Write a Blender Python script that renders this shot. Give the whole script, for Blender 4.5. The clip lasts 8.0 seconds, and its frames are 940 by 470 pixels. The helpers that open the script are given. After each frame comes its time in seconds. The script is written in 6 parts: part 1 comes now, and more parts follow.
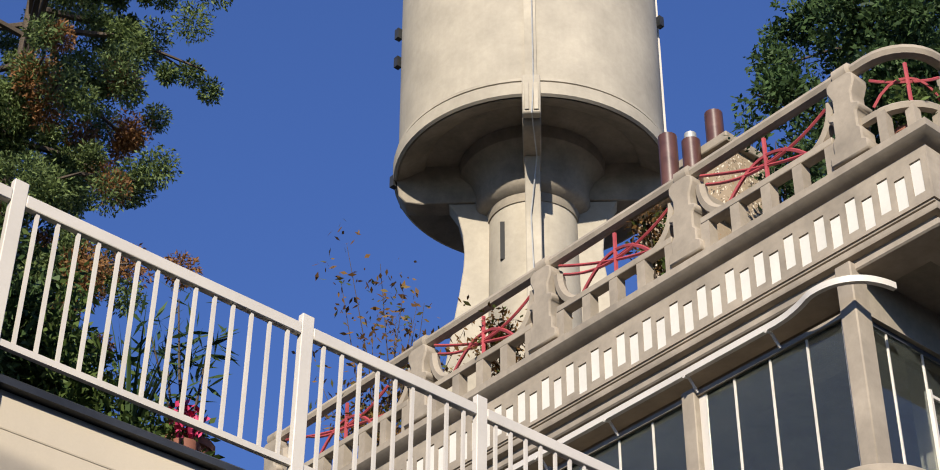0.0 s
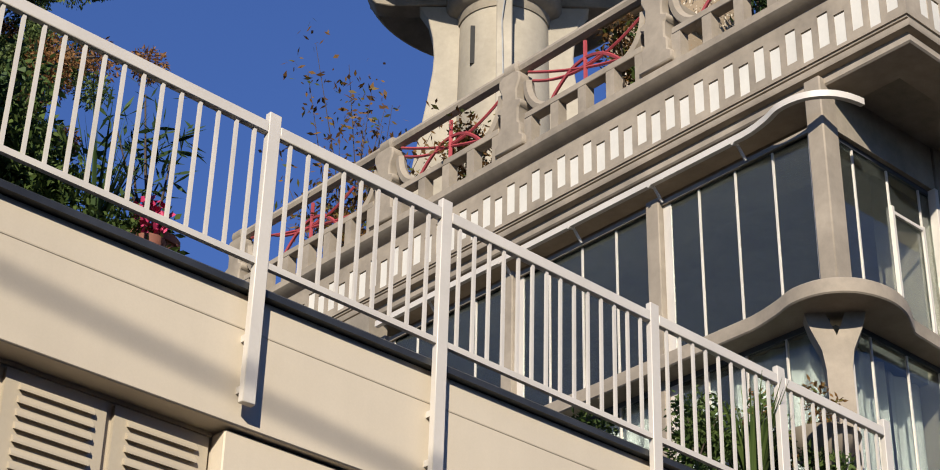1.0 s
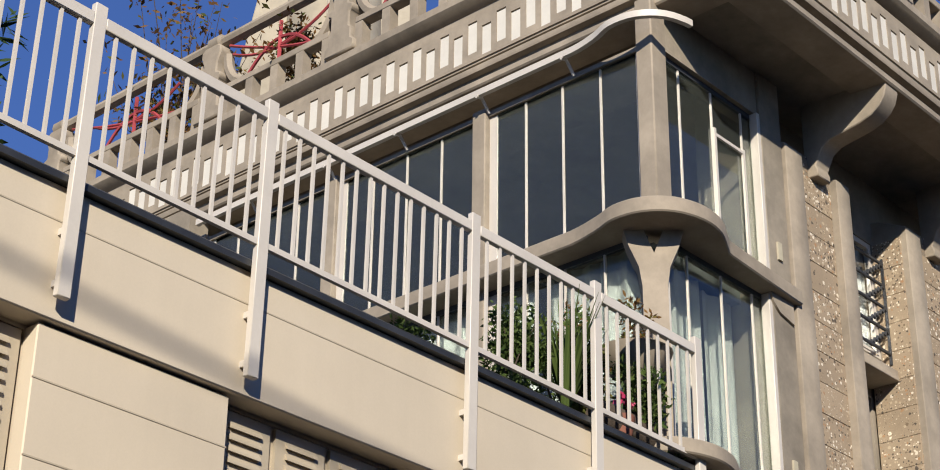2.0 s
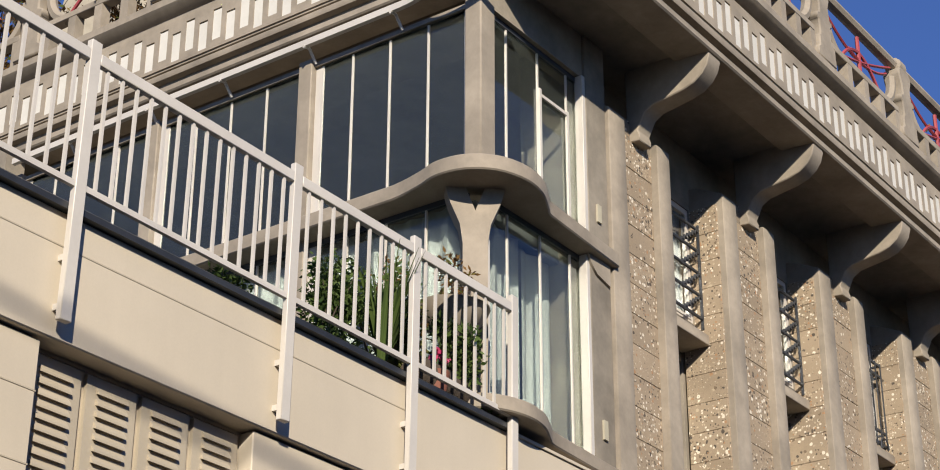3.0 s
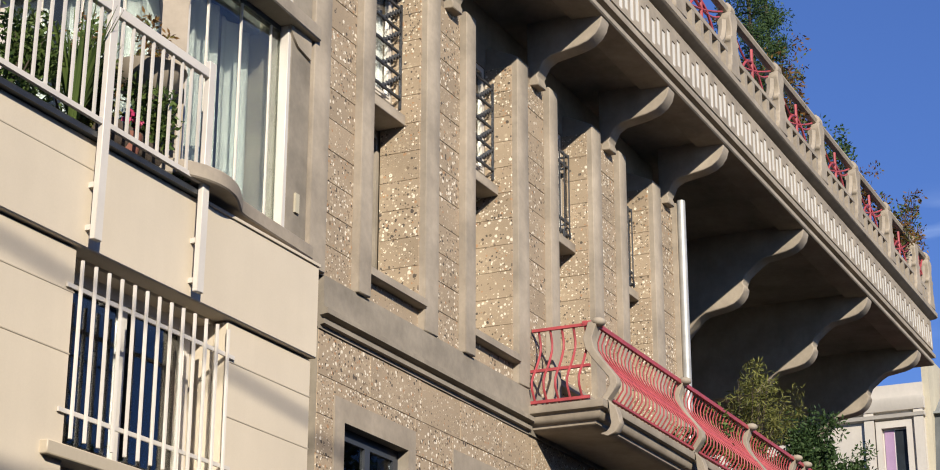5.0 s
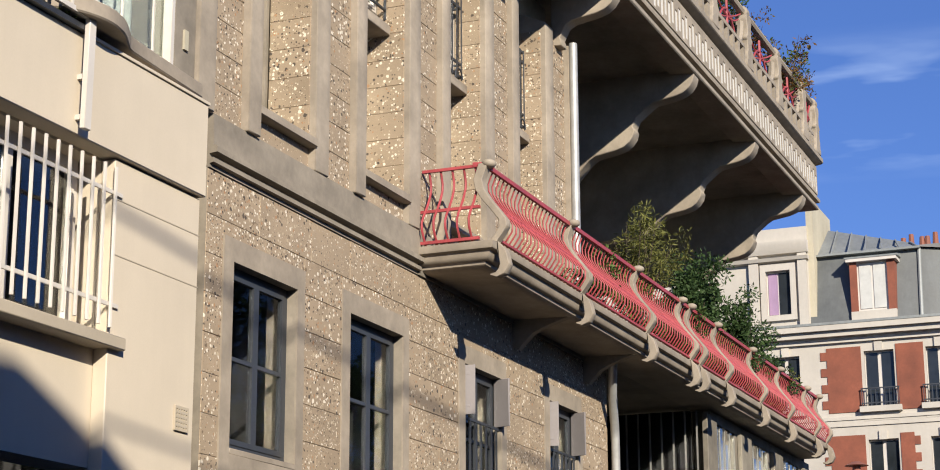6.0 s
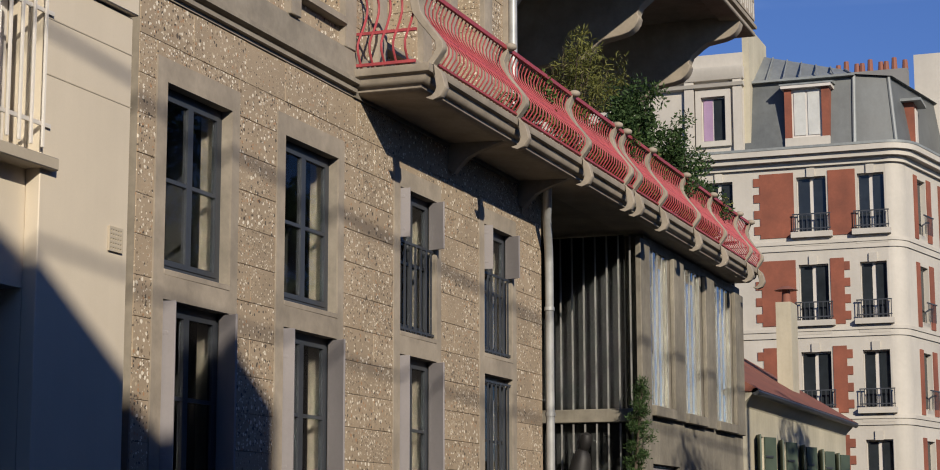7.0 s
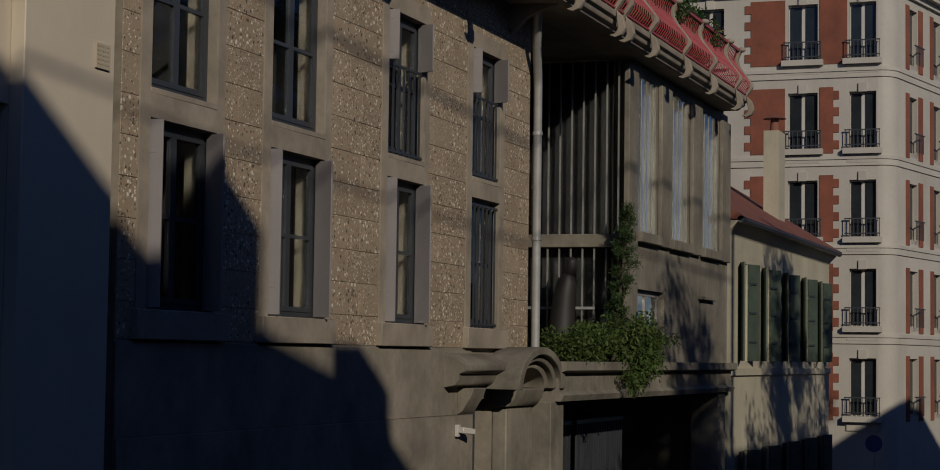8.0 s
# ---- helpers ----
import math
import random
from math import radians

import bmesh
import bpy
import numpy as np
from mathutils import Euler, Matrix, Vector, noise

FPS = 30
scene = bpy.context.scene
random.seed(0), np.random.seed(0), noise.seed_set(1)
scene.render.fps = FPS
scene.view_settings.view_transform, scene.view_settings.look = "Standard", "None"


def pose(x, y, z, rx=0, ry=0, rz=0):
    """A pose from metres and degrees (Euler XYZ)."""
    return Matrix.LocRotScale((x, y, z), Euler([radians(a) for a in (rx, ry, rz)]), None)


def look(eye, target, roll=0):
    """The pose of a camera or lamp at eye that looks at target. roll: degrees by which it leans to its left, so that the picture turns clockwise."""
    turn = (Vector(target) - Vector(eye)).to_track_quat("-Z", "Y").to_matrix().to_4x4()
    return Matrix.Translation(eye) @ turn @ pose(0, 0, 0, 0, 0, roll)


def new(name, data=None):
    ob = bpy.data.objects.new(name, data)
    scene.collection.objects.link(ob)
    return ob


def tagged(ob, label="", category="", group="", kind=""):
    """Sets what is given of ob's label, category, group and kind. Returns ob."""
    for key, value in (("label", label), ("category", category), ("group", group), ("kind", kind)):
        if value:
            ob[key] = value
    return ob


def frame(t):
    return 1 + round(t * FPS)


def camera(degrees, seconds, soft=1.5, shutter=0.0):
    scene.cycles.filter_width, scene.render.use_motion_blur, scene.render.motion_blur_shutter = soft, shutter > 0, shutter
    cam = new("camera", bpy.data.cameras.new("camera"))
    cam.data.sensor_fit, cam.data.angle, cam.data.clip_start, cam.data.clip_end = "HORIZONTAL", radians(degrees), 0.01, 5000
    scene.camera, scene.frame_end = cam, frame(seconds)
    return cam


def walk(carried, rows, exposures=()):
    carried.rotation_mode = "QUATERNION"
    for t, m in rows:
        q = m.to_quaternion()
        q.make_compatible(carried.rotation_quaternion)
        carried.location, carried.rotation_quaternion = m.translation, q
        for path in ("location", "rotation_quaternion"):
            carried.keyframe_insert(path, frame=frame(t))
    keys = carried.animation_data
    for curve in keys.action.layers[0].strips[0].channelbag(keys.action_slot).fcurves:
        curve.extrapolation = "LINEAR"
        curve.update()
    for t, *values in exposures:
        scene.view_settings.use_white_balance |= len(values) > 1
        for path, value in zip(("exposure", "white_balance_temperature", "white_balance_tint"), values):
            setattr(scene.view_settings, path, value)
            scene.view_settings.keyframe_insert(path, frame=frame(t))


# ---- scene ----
# The camera stands on the far pavement and turns: t, then the three turns in degrees.
cam = camera(28.0, 8.0, soft=1.0)
EYE = 1.6
TURNS = [
    (0.0, 126.16, -0.16, -40.82), (0.5, 122.78, -0.82, -41.14), (1.0, 120.23, -0.99, -42.55),
    (1.5, 118.53, -0.74, -45.16), (1.7, 118.01, -0.70, -46.47), (2.8, 116.36, -0.30, -53.22),
    (3.0, 116.10, -0.15, -54.28), (3.5, 115.16, 0.01, -56.91), (4.0, 113.51, -0.19, -59.70),
    (4.5, 111.43, -0.03, -62.08), (4.7, 110.60, -0.08, -62.99), (5.8, 105.43, 0.14, -66.97),
    (6.0, 104.44, 0.23, -67.59), (6.5, 101.67, 0.14, -69.01), (7.0, 99.07, 0.12, -69.61),
    (7.5, 96.51, -0.38, -69.97), (8.0, 93.71, -0.78, -70.08),
]
walk(cam, [(t, pose(0, 0, EYE, a, b, c)) for t, a, b, c in TURNS],
     [(0.0, 0.64), (0.5, 0.54), (1.0, 0.46), (1.7, 0.44), (3.5, 0.47), (4.5, 0.54), (5.8, 0.66), (6.4, 0.64), (6.8, 0.4), (7.0, 0.16), (7.5, -0.38), (8.0, -1.07)])

# World and sun: low autumn sun from behind the camera, to its left.
SUN_TO = Vector((-1.25, -1.1, 0.75)).normalized()
world = bpy.data.worlds.new("sky")
scene.world = world
world.use_nodes = True
wn = world.node_tree.nodes
sky = wn.new("ShaderNodeTexSky")
sky.sky_type = "NISHITA"
sky.sun_disc = False
sky.sun_elevation = math.asin(SUN_TO.z)
sky.sun_rotation = math.atan2(SUN_TO.x, SUN_TO.y)
sky.altitude = 1200
sky.air_density, sky.dust_density, sky.ozone_density = 0.78, 0.0, 5.0
hs = wn.new("ShaderNodeHueSaturation")
hs.inputs["Saturation"].default_value = 1.07
hs.inputs["Hue"].default_value = 0.512
world.node_tree.links.new(sky.outputs[0], hs.inputs["Color"])
# thin high cloud low over the end of the street
wtc = wn.new("ShaderNodeTexCoord")
wmap = wn.new("ShaderNodeMapping")
wmap.inputs["Scale"].default_value = (3.0, 3.0, 16.0)
wmap.inputs["Rotation"].default_value = (0.12, 0.0, 0.0)
wnoise = wn.new("ShaderNodeTexNoise")
wnoise.inputs["Scale"].default_value, wnoise.inputs["Detail"].default_value = 1.6, 5.0
wsep = wn.new("ShaderNodeSeparateXYZ")
wband = wn.new("ShaderNodeValToRGB")
for _ in range(2):
    wband.color_ramp.elements.new(0.5)
for e, (p, c) in zip(wband.color_ramp.elements, ((0.27, 0.0), (0.296, 1.0), (0.314, 0.85), (0.345, 0.0))):
    e.position, e.color = p, (c, c, c, 1)
wcut = wn.new("ShaderNodeValToRGB")
for e, (p, c) in zip(wcut.color_ramp.elements, ((0.46, 0.0), (0.72, 1.0))):
    e.position, e.color = p, (c, c, c, 1)
wmul = wn.new("ShaderNodeMath")
wmul.operation = "MULTIPLY"
wmix = wn.new("ShaderNodeMix")
wmix.data_type = "RGBA"
wmix.inputs[7].default_value = (5.0, 6.0, 7.2, 1)
wl = world.node_tree.links
wl.new(wtc.outputs["Generated"], wmap.inputs[0])
wl.new(wmap.outputs[0], wnoise.inputs[0])
wl.new(wtc.outputs["Generated"], wsep.inputs[0])
wl.new(wsep.outputs[2], wband.inputs[0])
wl.new(wnoise.outputs[0], wcut.inputs[0])
wl.new(wband.outputs[0], wmul.inputs[0])
wl.new(wcut.outputs[0], wmul.inputs[1])
wl.new(wmul.outputs[0], wmix.inputs[0])
wrise = wn.new("ShaderNodeValToRGB")
for e, (p, c) in zip(wrise.color_ramp.elements, ((0.12, 0.56), (0.75, 1.0))):
    e.position, e.color = p, (c, c, c, 1)
wl.new(wsep.outputs[2], wrise.inputs[0])
weven = wn.new("ShaderNodeMix")
weven.data_type, weven.blend_type = "RGBA", "MULTIPLY"
weven.inputs[0].default_value = 1.0
wl.new(hs.outputs[0], weven.inputs[6])
wl.new(wrise.outputs[0], weven.inputs[7])
wl.new(weven.outputs[2], wmix.inputs[6])
wl.new(wmix.outputs[2], wn["Background"].inputs[0])
wn["Background"].inputs[1].default_value = 0.14
sun_data = bpy.data.lights.new("sun", "SUN")
sun_data.energy, sun_data.angle, sun_data.color = 4.9, radians(0.6), (1.0, 0.912, 0.762)
sun = new("sun", sun_data)
sun.matrix_world = look((0, 0, 30), Vector((0, 0, 30)) - SUN_TO)


# ---- materials ----
def base_mat(name, rough=0.8, metal=0.0):
    m = bpy.data.materials.new(name)
    m.use_nodes = True
    nt = m.node_tree
    b = nt.nodes["Principled BSDF"]
    b.inputs["Roughness"].default_value = rough
    b.inputs["Metallic"].default_value = metal
    return m, nt, b


def noise_node(nt, scale, detail=6, rough=0.6, offset=True, stretch=None):
    tc = nt.nodes.new("ShaderNodeTexCoord")
    mp = nt.nodes.new("ShaderNodeMapping")
    nt.links.new(tc.outputs["Object"], mp.inputs[0])
    if offset:
        oi = nt.nodes.new("ShaderNodeObjectInfo")
        mul = nt.nodes.new("ShaderNodeMath")
        mul.operation = "MULTIPLY"
        mul.inputs[1].default_value = 37.0
        nt.links.new(oi.outputs["Random"], mul.inputs[0])
        nt.links.new(mul.outputs[0], mp.inputs["Location"])
    if stretch:
        mp.inputs["Scale"].default_value = stretch
    n = nt.nodes.new("ShaderNodeTexNoise")
    n.inputs["Scale"].default_value, n.inputs["Detail"].default_value, n.inputs["Roughness"].default_value = scale, detail, rough
    nt.links.new(mp.outputs[0], n.inputs[0])
    return n, mp


def ramp(nt, fac, stops):
    r = nt.nodes.new("ShaderNodeValToRGB")
    while len(r.color_ramp.elements) < len(stops):
        r.color_ramp.elements.new(0.5)
    for e, (p, c) in zip(r.color_ramp.elements, stops):
        e.position, e.color = p, (*c, 1)
    nt.links.new(fac, r.inputs[0])
    return r


def mixed(nt, a, b, fac=None, value=0.5, kind="MIX"):
    m = nt.nodes.new("ShaderNodeMix")
    m.data_type, m.blend_type = "RGBA", kind
    m.inputs[0].default_value = value
    if fac is not None:
        nt.links.new(fac, m.inputs[0])
    for sock, v in ((m.inputs[6], a), (m.inputs[7], b)):
        if isinstance(v, tuple):
            sock.default_value = (*v, 1)
        else:
            nt.links.new(v, sock)
    return m.outputs[2]


def bump(nt, b, height, strength=0.3, dist=0.01):
    bp = nt.nodes.new("ShaderNodeBump")
    bp.inputs["Strength"].default_value, bp.inputs["Distance"].default_value = strength, dist
    nt.links.new(height, bp.inputs["Height"])
    nt.links.new(bp.outputs[0], b.inputs["Normal"])


def shade(c, k):
    return tuple(min(1.0, v * k) for v in c)


def surface(name, col, rough=0.8, metal=0.0, var=0.25, big=0.7, fine=25.0, bumps=0.3, dist=0.006, streak=0.0, offset=True):
    """A worn plain surface: cloudy stains, streaks that run down, and grain."""
    m, nt, b = base_mat(name, rough, metal)
    n1, _ = noise_node(nt, big, 5, 0.6, offset)
    n2, _ = noise_node(nt, fine, 5, 0.7, offset)
    c1 = ramp(nt, n1.outputs[0], [(0.3, shade(col, 1 - var)), (0.7, shade(col, 1 + var * 0.5))]).outputs[0]
    c2 = ramp(nt, n2.outputs[0], [(0.25, (1 - var, 1 - var, 1 - var)), (0.75, (1.0, 1.0, 1.0))]).outputs[0]
    out = mixed(nt, c1, c2, value=0.6, kind="MULTIPLY")
    if streak:
        n3, _ = noise_node(nt, 1.0, 4, 0.6, offset, (5.0, 5.0, 0.35))
        c3 = ramp(nt, n3.outputs[0], [(0.42, (0.45, 0.42, 0.4)), (0.6, (1.0, 1.0, 1.0))]).outputs[0]
        out = mixed(nt, out, c3, value=streak, kind="MULTIPLY")
    nt.links.new(out, b.inputs["Base Color"])
    rr = nt.nodes.new("ShaderNodeMapRange")
    rr.inputs["To Min"].default_value, rr.inputs["To Max"].default_value = max(0.05, rough - 0.12), min(1, rough + 0.1)
    nt.links.new(n1.outputs[0], rr.inputs[0])
    nt.links.new(rr.outputs[0], b.inputs["Roughness"])
    if bumps:
        bump(nt, b, n2.outputs[0], bumps, dist)
    return m


def pebble_mat(name, ground, scale=21.0, share=0.5):
    """Washed concrete: a sandy ground with scattered cream, dark and rust pebbles set in it."""
    m, nt, b = base_mat(name, 0.85)
    n, mp = noise_node(nt, 0.9, 5, 0.6)
    wob, _ = noise_node(nt, 30.0, 2, 0.5)
    add = nt.nodes.new("ShaderNodeVectorMath")
    add.operation = "MULTIPLY_ADD"
    add.inputs[1].default_value = (0.02, 0.02, 0.02)
    nt.links.new(wob.outputs["Color"], add.inputs[0])
    nt.links.new(mp.outputs[0], add.inputs[2])
    g = ramp(nt, n.outputs[0], [(0.3, shade(ground, 0.8)), (0.7, shade(ground, 1.1))]).outputs[0]
    fine, _ = noise_node(nt, 70.0, 4, 0.7)
    out = mixed(nt, g, ramp(nt, fine.outputs[0], [(0.3, (0.72, 0.72, 0.72)), (0.7, (1, 1, 1))]).outputs[0], value=0.7, kind="MULTIPLY")
    height = fine.outputs[0]
    # two sizes of pebble
    for k, (sc, part_of) in enumerate(((scale, share), (scale * 1.7, share * 0.9))):
        v = nt.nodes.new("ShaderNodeTexVoronoi")
        v.inputs["Scale"].default_value, v.inputs["Randomness"].default_value = sc, 1.0
        nt.links.new(add.outputs[0], v.inputs["Vector"])
        sep = nt.nodes.new("ShaderNodeSeparateColor")
        nt.links.new(v.outputs["Color"], sep.inputs[0])
        stones = ramp(nt, sep.outputs[0], [(0.0, (0.075, 0.058, 0.045)), (0.2, (0.16, 0.115, 0.075)), (0.36, (0.33, 0.19, 0.10)), (0.46, (0.42, 0.34, 0.24)), (0.68, (0.66, 0.59, 0.48))])
        stones.color_ramp.interpolation = "CONSTANT"
        size = nt.nodes.new("ShaderNodeMapRange")
        size.inputs["From Min"].default_value = 1.0 - part_of
        size.inputs["To Min"].default_value, size.inputs["To Max"].default_value = 0.04, 0.48
        nt.links.new(sep.outputs[1], size.inputs[0])
        less = nt.nodes.new("ShaderNodeMath")
        less.operation = "LESS_THAN"
        nt.links.new(v.outputs["Distance"], less.inputs[0])
        nt.links.new(size.outputs[0], less.inputs[1])
        out = mixed(nt, out, stones.outputs[0], fac=less.outputs[0])
        if k == 0:
            height = less.outputs[0]
    nt.links.new(out, b.inputs["Base Color"])
    bump(nt, b, height, 0.2, 0.004)
    return m


def leaf_mat(name, dark, light, extra=None):
    m, nt, b = base_mat(name, 0.55)
    g = nt.nodes.new("ShaderNodeNewGeometry")
    stops = [(0.0, dark), (0.72, light)] + ([(0.88, extra)] if extra else [])
    r = ramp(nt, g.outputs["Random Per Island"], stops)
    n, _ = noise_node(nt, 1.4, 3)
    out = mixed(nt, r.outputs[0], ramp(nt, n.outputs[0], [(0.3, (0.6, 0.6, 0.6)), (0.7, (1.1, 1.1, 1.0))]).outputs[0], value=0.7, kind="MULTIPLY")
    nt.links.new(out, b.inputs["Base Color"])
    b.inputs["Specular IOR Level"].default_value = 0.15
    tr = nt.nodes.new("ShaderNodeBsdfTranslucent")
    nt.links.new(out, tr.inputs[0])
    mx = nt.nodes.new("ShaderNodeMixShader")
    mx.inputs[0].default_value = 0.3
    nt.links.new(b.outputs[0], mx.inputs[1])
    nt.links.new(tr.outputs[0], mx.inputs[2])
    nt.links.new(mx.outputs[0], nt.nodes["Material Output"].inputs[0])
    return m


def glass_mat(name, tint=(0.86, 0.92, 0.95), rough=0.01):
    m, nt, b = base_mat(name, rough)
    b.inputs["Base Color"].default_value = (*tint, 1)
    b.inputs["Transmission Weight"].default_value = 1.0
    b.inputs["IOR"].default_value = 1.5
    return m


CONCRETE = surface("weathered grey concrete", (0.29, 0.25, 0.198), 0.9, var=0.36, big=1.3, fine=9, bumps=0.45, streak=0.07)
BAY_CONCRETE = surface("stained greenish concrete", (0.245, 0.218, 0.172), 0.92, var=0.45, big=0.9, fine=8, bumps=0.5, streak=0.22)
CONCRETE_PALE = surface("pale cast concrete", (0.332, 0.281, 0.221), 0.88, var=0.3, big=1.5, fine=10, bumps=0.35, streak=0.06)
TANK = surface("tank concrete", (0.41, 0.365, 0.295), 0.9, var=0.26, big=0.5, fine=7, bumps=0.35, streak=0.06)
CREAM = surface("cream painted render", (0.56, 0.486, 0.382), 0.75, var=0.10, big=0.45, fine=60, bumps=0.12, dist=0.003, streak=0.03)
CREAM_DARK = surface("cream painted shutter", (0.428, 0.367, 0.279), 0.6, var=0.12, fine=30, bumps=0.1)
ZINC = surface("dark zinc flashing", (0.068, 0.071, 0.075), 0.45, 0.6, var=0.35, big=2.0, fine=14, bumps=0.15)
SLATE = surface("dark slate and lead", (0.105, 0.112, 0.112), 0.6, var=0.25, big=1.4, fine=10, bumps=0.12, streak=0.12)
ROOF_ZINC = surface("grey zinc roofing", (0.24, 0.255, 0.25), 0.5, 0.0, var=0.2, big=0.9, fine=6, bumps=0.08, streak=0.2)
WHITE = surface("white paint", (0.56, 0.52, 0.47), 0.45, var=0.10, big=1.2, fine=30, bumps=0.08)
INLAY = surface("white inlay", (0.62, 0.59, 0.53), 0.7, var=0.12, big=1.2, fine=24, bumps=0.15)
RED_IRON = surface("faded red iron paint", (0.38, 0.06, 0.068), 0.5, var=0.3, big=2.5, fine=30, bumps=0.1)
DARK_IRON = surface("dark grey iron paint", (0.06, 0.065, 0.075), 0.5, 0.3, var=0.3, fine=30, bumps=0.1)
FRAME_GREY = surface("blue grey window paint", (0.042, 0.047, 0.056), 0.45, var=0.15, fine=30, bumps=0.05)
SHUTTER_GREY = surface("warm grey shutter paint", (0.245, 0.224, 0.224), 0.6, var=0.15, fine=30, bumps=0.08)
STEEL = surface("galvanised pipe", (0.40, 0.40, 0.39), 0.5, 0.3, var=0.2, big=3, fine=20, bumps=0.05)
FIN_METAL = surface("dull grey fin paint", (0.23, 0.225, 0.21), 0.6, var=0.3, big=3, fine=20, bumps=0.05)
BROWN_PIPE = surface("brown glazed flue", (0.10, 0.045, 0.035), 0.35, var=0.3, big=4, fine=20, bumps=0.1)
PEBBLE = pebble_mat("pebble dashed concrete", (0.35, 0.27, 0.186), 18.0, 0.8)
PEBBLE_B = pebble_mat("pebble concrete mortar", (0.24, 0.195, 0.145), 19.0, 0.4)
GLASS = glass_mat("window glass")
DIM_GLASS = glass_mat("thin dark glass", (0.55, 0.57, 0.57))
DIM_GLASS.node_tree.nodes["Principled BSDF"].inputs["IOR"].default_value = 1.16
CLEAR_GLASS = glass_mat("thin clear glass", (0.9, 0.92, 0.92))
CLEAR_GLASS.node_tree.nodes["Principled BSDF"].inputs["IOR"].default_value = 1.25
# Grey green glass with a small diffuse share beside its transmission.
TINTED = glass_mat("slightly milky grey green glass", (0.46, 0.52, 0.51))
TINTED.node_tree.nodes["Principled BSDF"].inputs["Transmission Weight"].default_value = 0.975
# Near black: the darkness of unlit interiors is put into this colour.
DARKROOM = surface("near-black unlit interior", (0.03, 0.03, 0.03), 0.9, var=0.2, bumps=0)
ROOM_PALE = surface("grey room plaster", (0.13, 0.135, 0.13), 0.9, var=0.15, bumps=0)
CURTAIN = surface("pale curtain cloth", (0.5, 0.5, 0.475), 0.9, var=0.15, big=2, fine=30, bumps=0.1)
BRICK = surface("red brick", (0.24, 0.075, 0.043), 0.85, var=0.3, big=1.2, fine=14, bumps=0.3)
STUCCO = surface("white facade stone", (0.476, 0.439, 0.384), 0.8, var=0.14, big=0.4, fine=8, bumps=0.2, streak=0.05)
YELLOW = surface("pale yellow render", (0.47, 0.425, 0.32), 0.85, var=0.2, big=0.5, fine=10, bumps=0.2, streak=0.1)
GREEN_SHUTTER = surface("green shutter paint", (0.06, 0.082, 0.058), 0.6, var=0.25, big=2, fine=20, bumps=0.1)
TILE = surface("red roof tile", (0.204, 0.068, 0.044), 0.85, var=0.35, big=2, fine=12, bumps=0.3)
ASPHALT = surface("asphalt", (0.05, 0.05, 0.052), 0.9, var=0.3, big=0.4, fine=40, bumps=0.4)
PAVING = surface("pavement asphalt", (0.082, 0.078, 0.075), 0.9, var=0.25, big=0.4, fine=30, bumps=0.3)
# Darkened so the unseen houses opposite throw little bounce light on the soffits.
LOW_BOUNCE = surface("render darkened to cut bounce light", (0.11, 0.1, 0.088), 0.95, var=0.3, big=0.5, fine=8, bumps=0.3, streak=0.2)
KERB = surface("granite kerb", (0.204, 0.197, 0.190), 0.8, var=0.25, fine=40)
BARK = surface("bark", (0.085, 0.062, 0.045), 0.95, var=0.4, big=3, fine=20, bumps=0.8, dist=0.02)
TERRACOTTA = surface("terracotta", (0.23, 0.085, 0.055), 0.8, var=0.2, fine=20)
BRONZE = surface("dark bronze", (0.03, 0.027, 0.026), 0.6, 0.2, var=0.3, fine=20)
CONIFER = leaf_mat("conifer needles", (0.012, 0.03, 0.012), (0.17, 0.225, 0.08))
DRY_NEEDLES = leaf_mat("dry conifer needles", (0.16, 0.075, 0.03), (0.30, 0.15, 0.06))
EVERGREEN = leaf_mat("evergreen leaves", (0.018, 0.042, 0.015), (0.075, 0.125, 0.045))
BUSH = leaf_mat("bush leaves", (0.03, 0.06, 0.015), (0.11, 0.16, 0.045))
OLIVE = leaf_mat("feathery leaves", (0.09, 0.10, 0.03), (0.20, 0.20, 0.06))
RUST = leaf_mat("dry autumn leaves", (0.10, 0.05, 0.02), (0.22, 0.12, 0.04), (0.09, 0.11, 0.03))
ROOM_GLASS = surface("dark reflecting pane", (0.025, 0.03, 0.035), 0.08, var=0.3, big=1.0, fine=4, bumps=0)
LILAC = surface("lilac curtain", (0.33, 0.22, 0.34), 0.9, var=0.2, fine=20)
SIGN_BLUE = surface("blue sign enamel", (0.03, 0.05, 0.22), 0.4, var=0.15, fine=10)
FLOWER = surface("pink blossom", (0.45, 0.03, 0.11), 0.6, var=0.3, fine=20)


# ---- mesh helpers ----
def box(bm, x0, x1, y0, y1, z0, z1):
    v = [bm.verts.new((x, y, z)) for x in (x0, x1) for y in (y0, y1) for z in (z0, z1)]
    for q in ((0, 1, 3, 2), (4, 6, 7, 5), (0, 4, 5, 1), (2, 3, 7, 6), (0, 2, 6, 4), (1, 5, 7, 3)):
        bm.faces.new([v[i] for i in q])
    return bm


def beam(bm, a, b, w, h, up=(0, 0, 1)):
    """A straight bar of w x h from a to b."""
    a, b = Vector(a), Vector(b)
    d = (b - a).normalized()
    s = d.cross(Vector(up)).normalized() * (w / 2)
    u = s.cross(d).normalized() * (h / 2)
    r = [[bm.verts.new(p + i * s + j * u) for i, j in ((-1, -1), (1, -1), (1, 1), (-1, 1))] for p in (a, b)]
    for k in range(4):
        bm.faces.new((r[0][k], r[0][(k + 1) % 4], r[1][(k + 1) % 4], r[1][k]))
    bm.faces.new(r[0][::-1])
    bm.faces.new(r[1])
    return bm


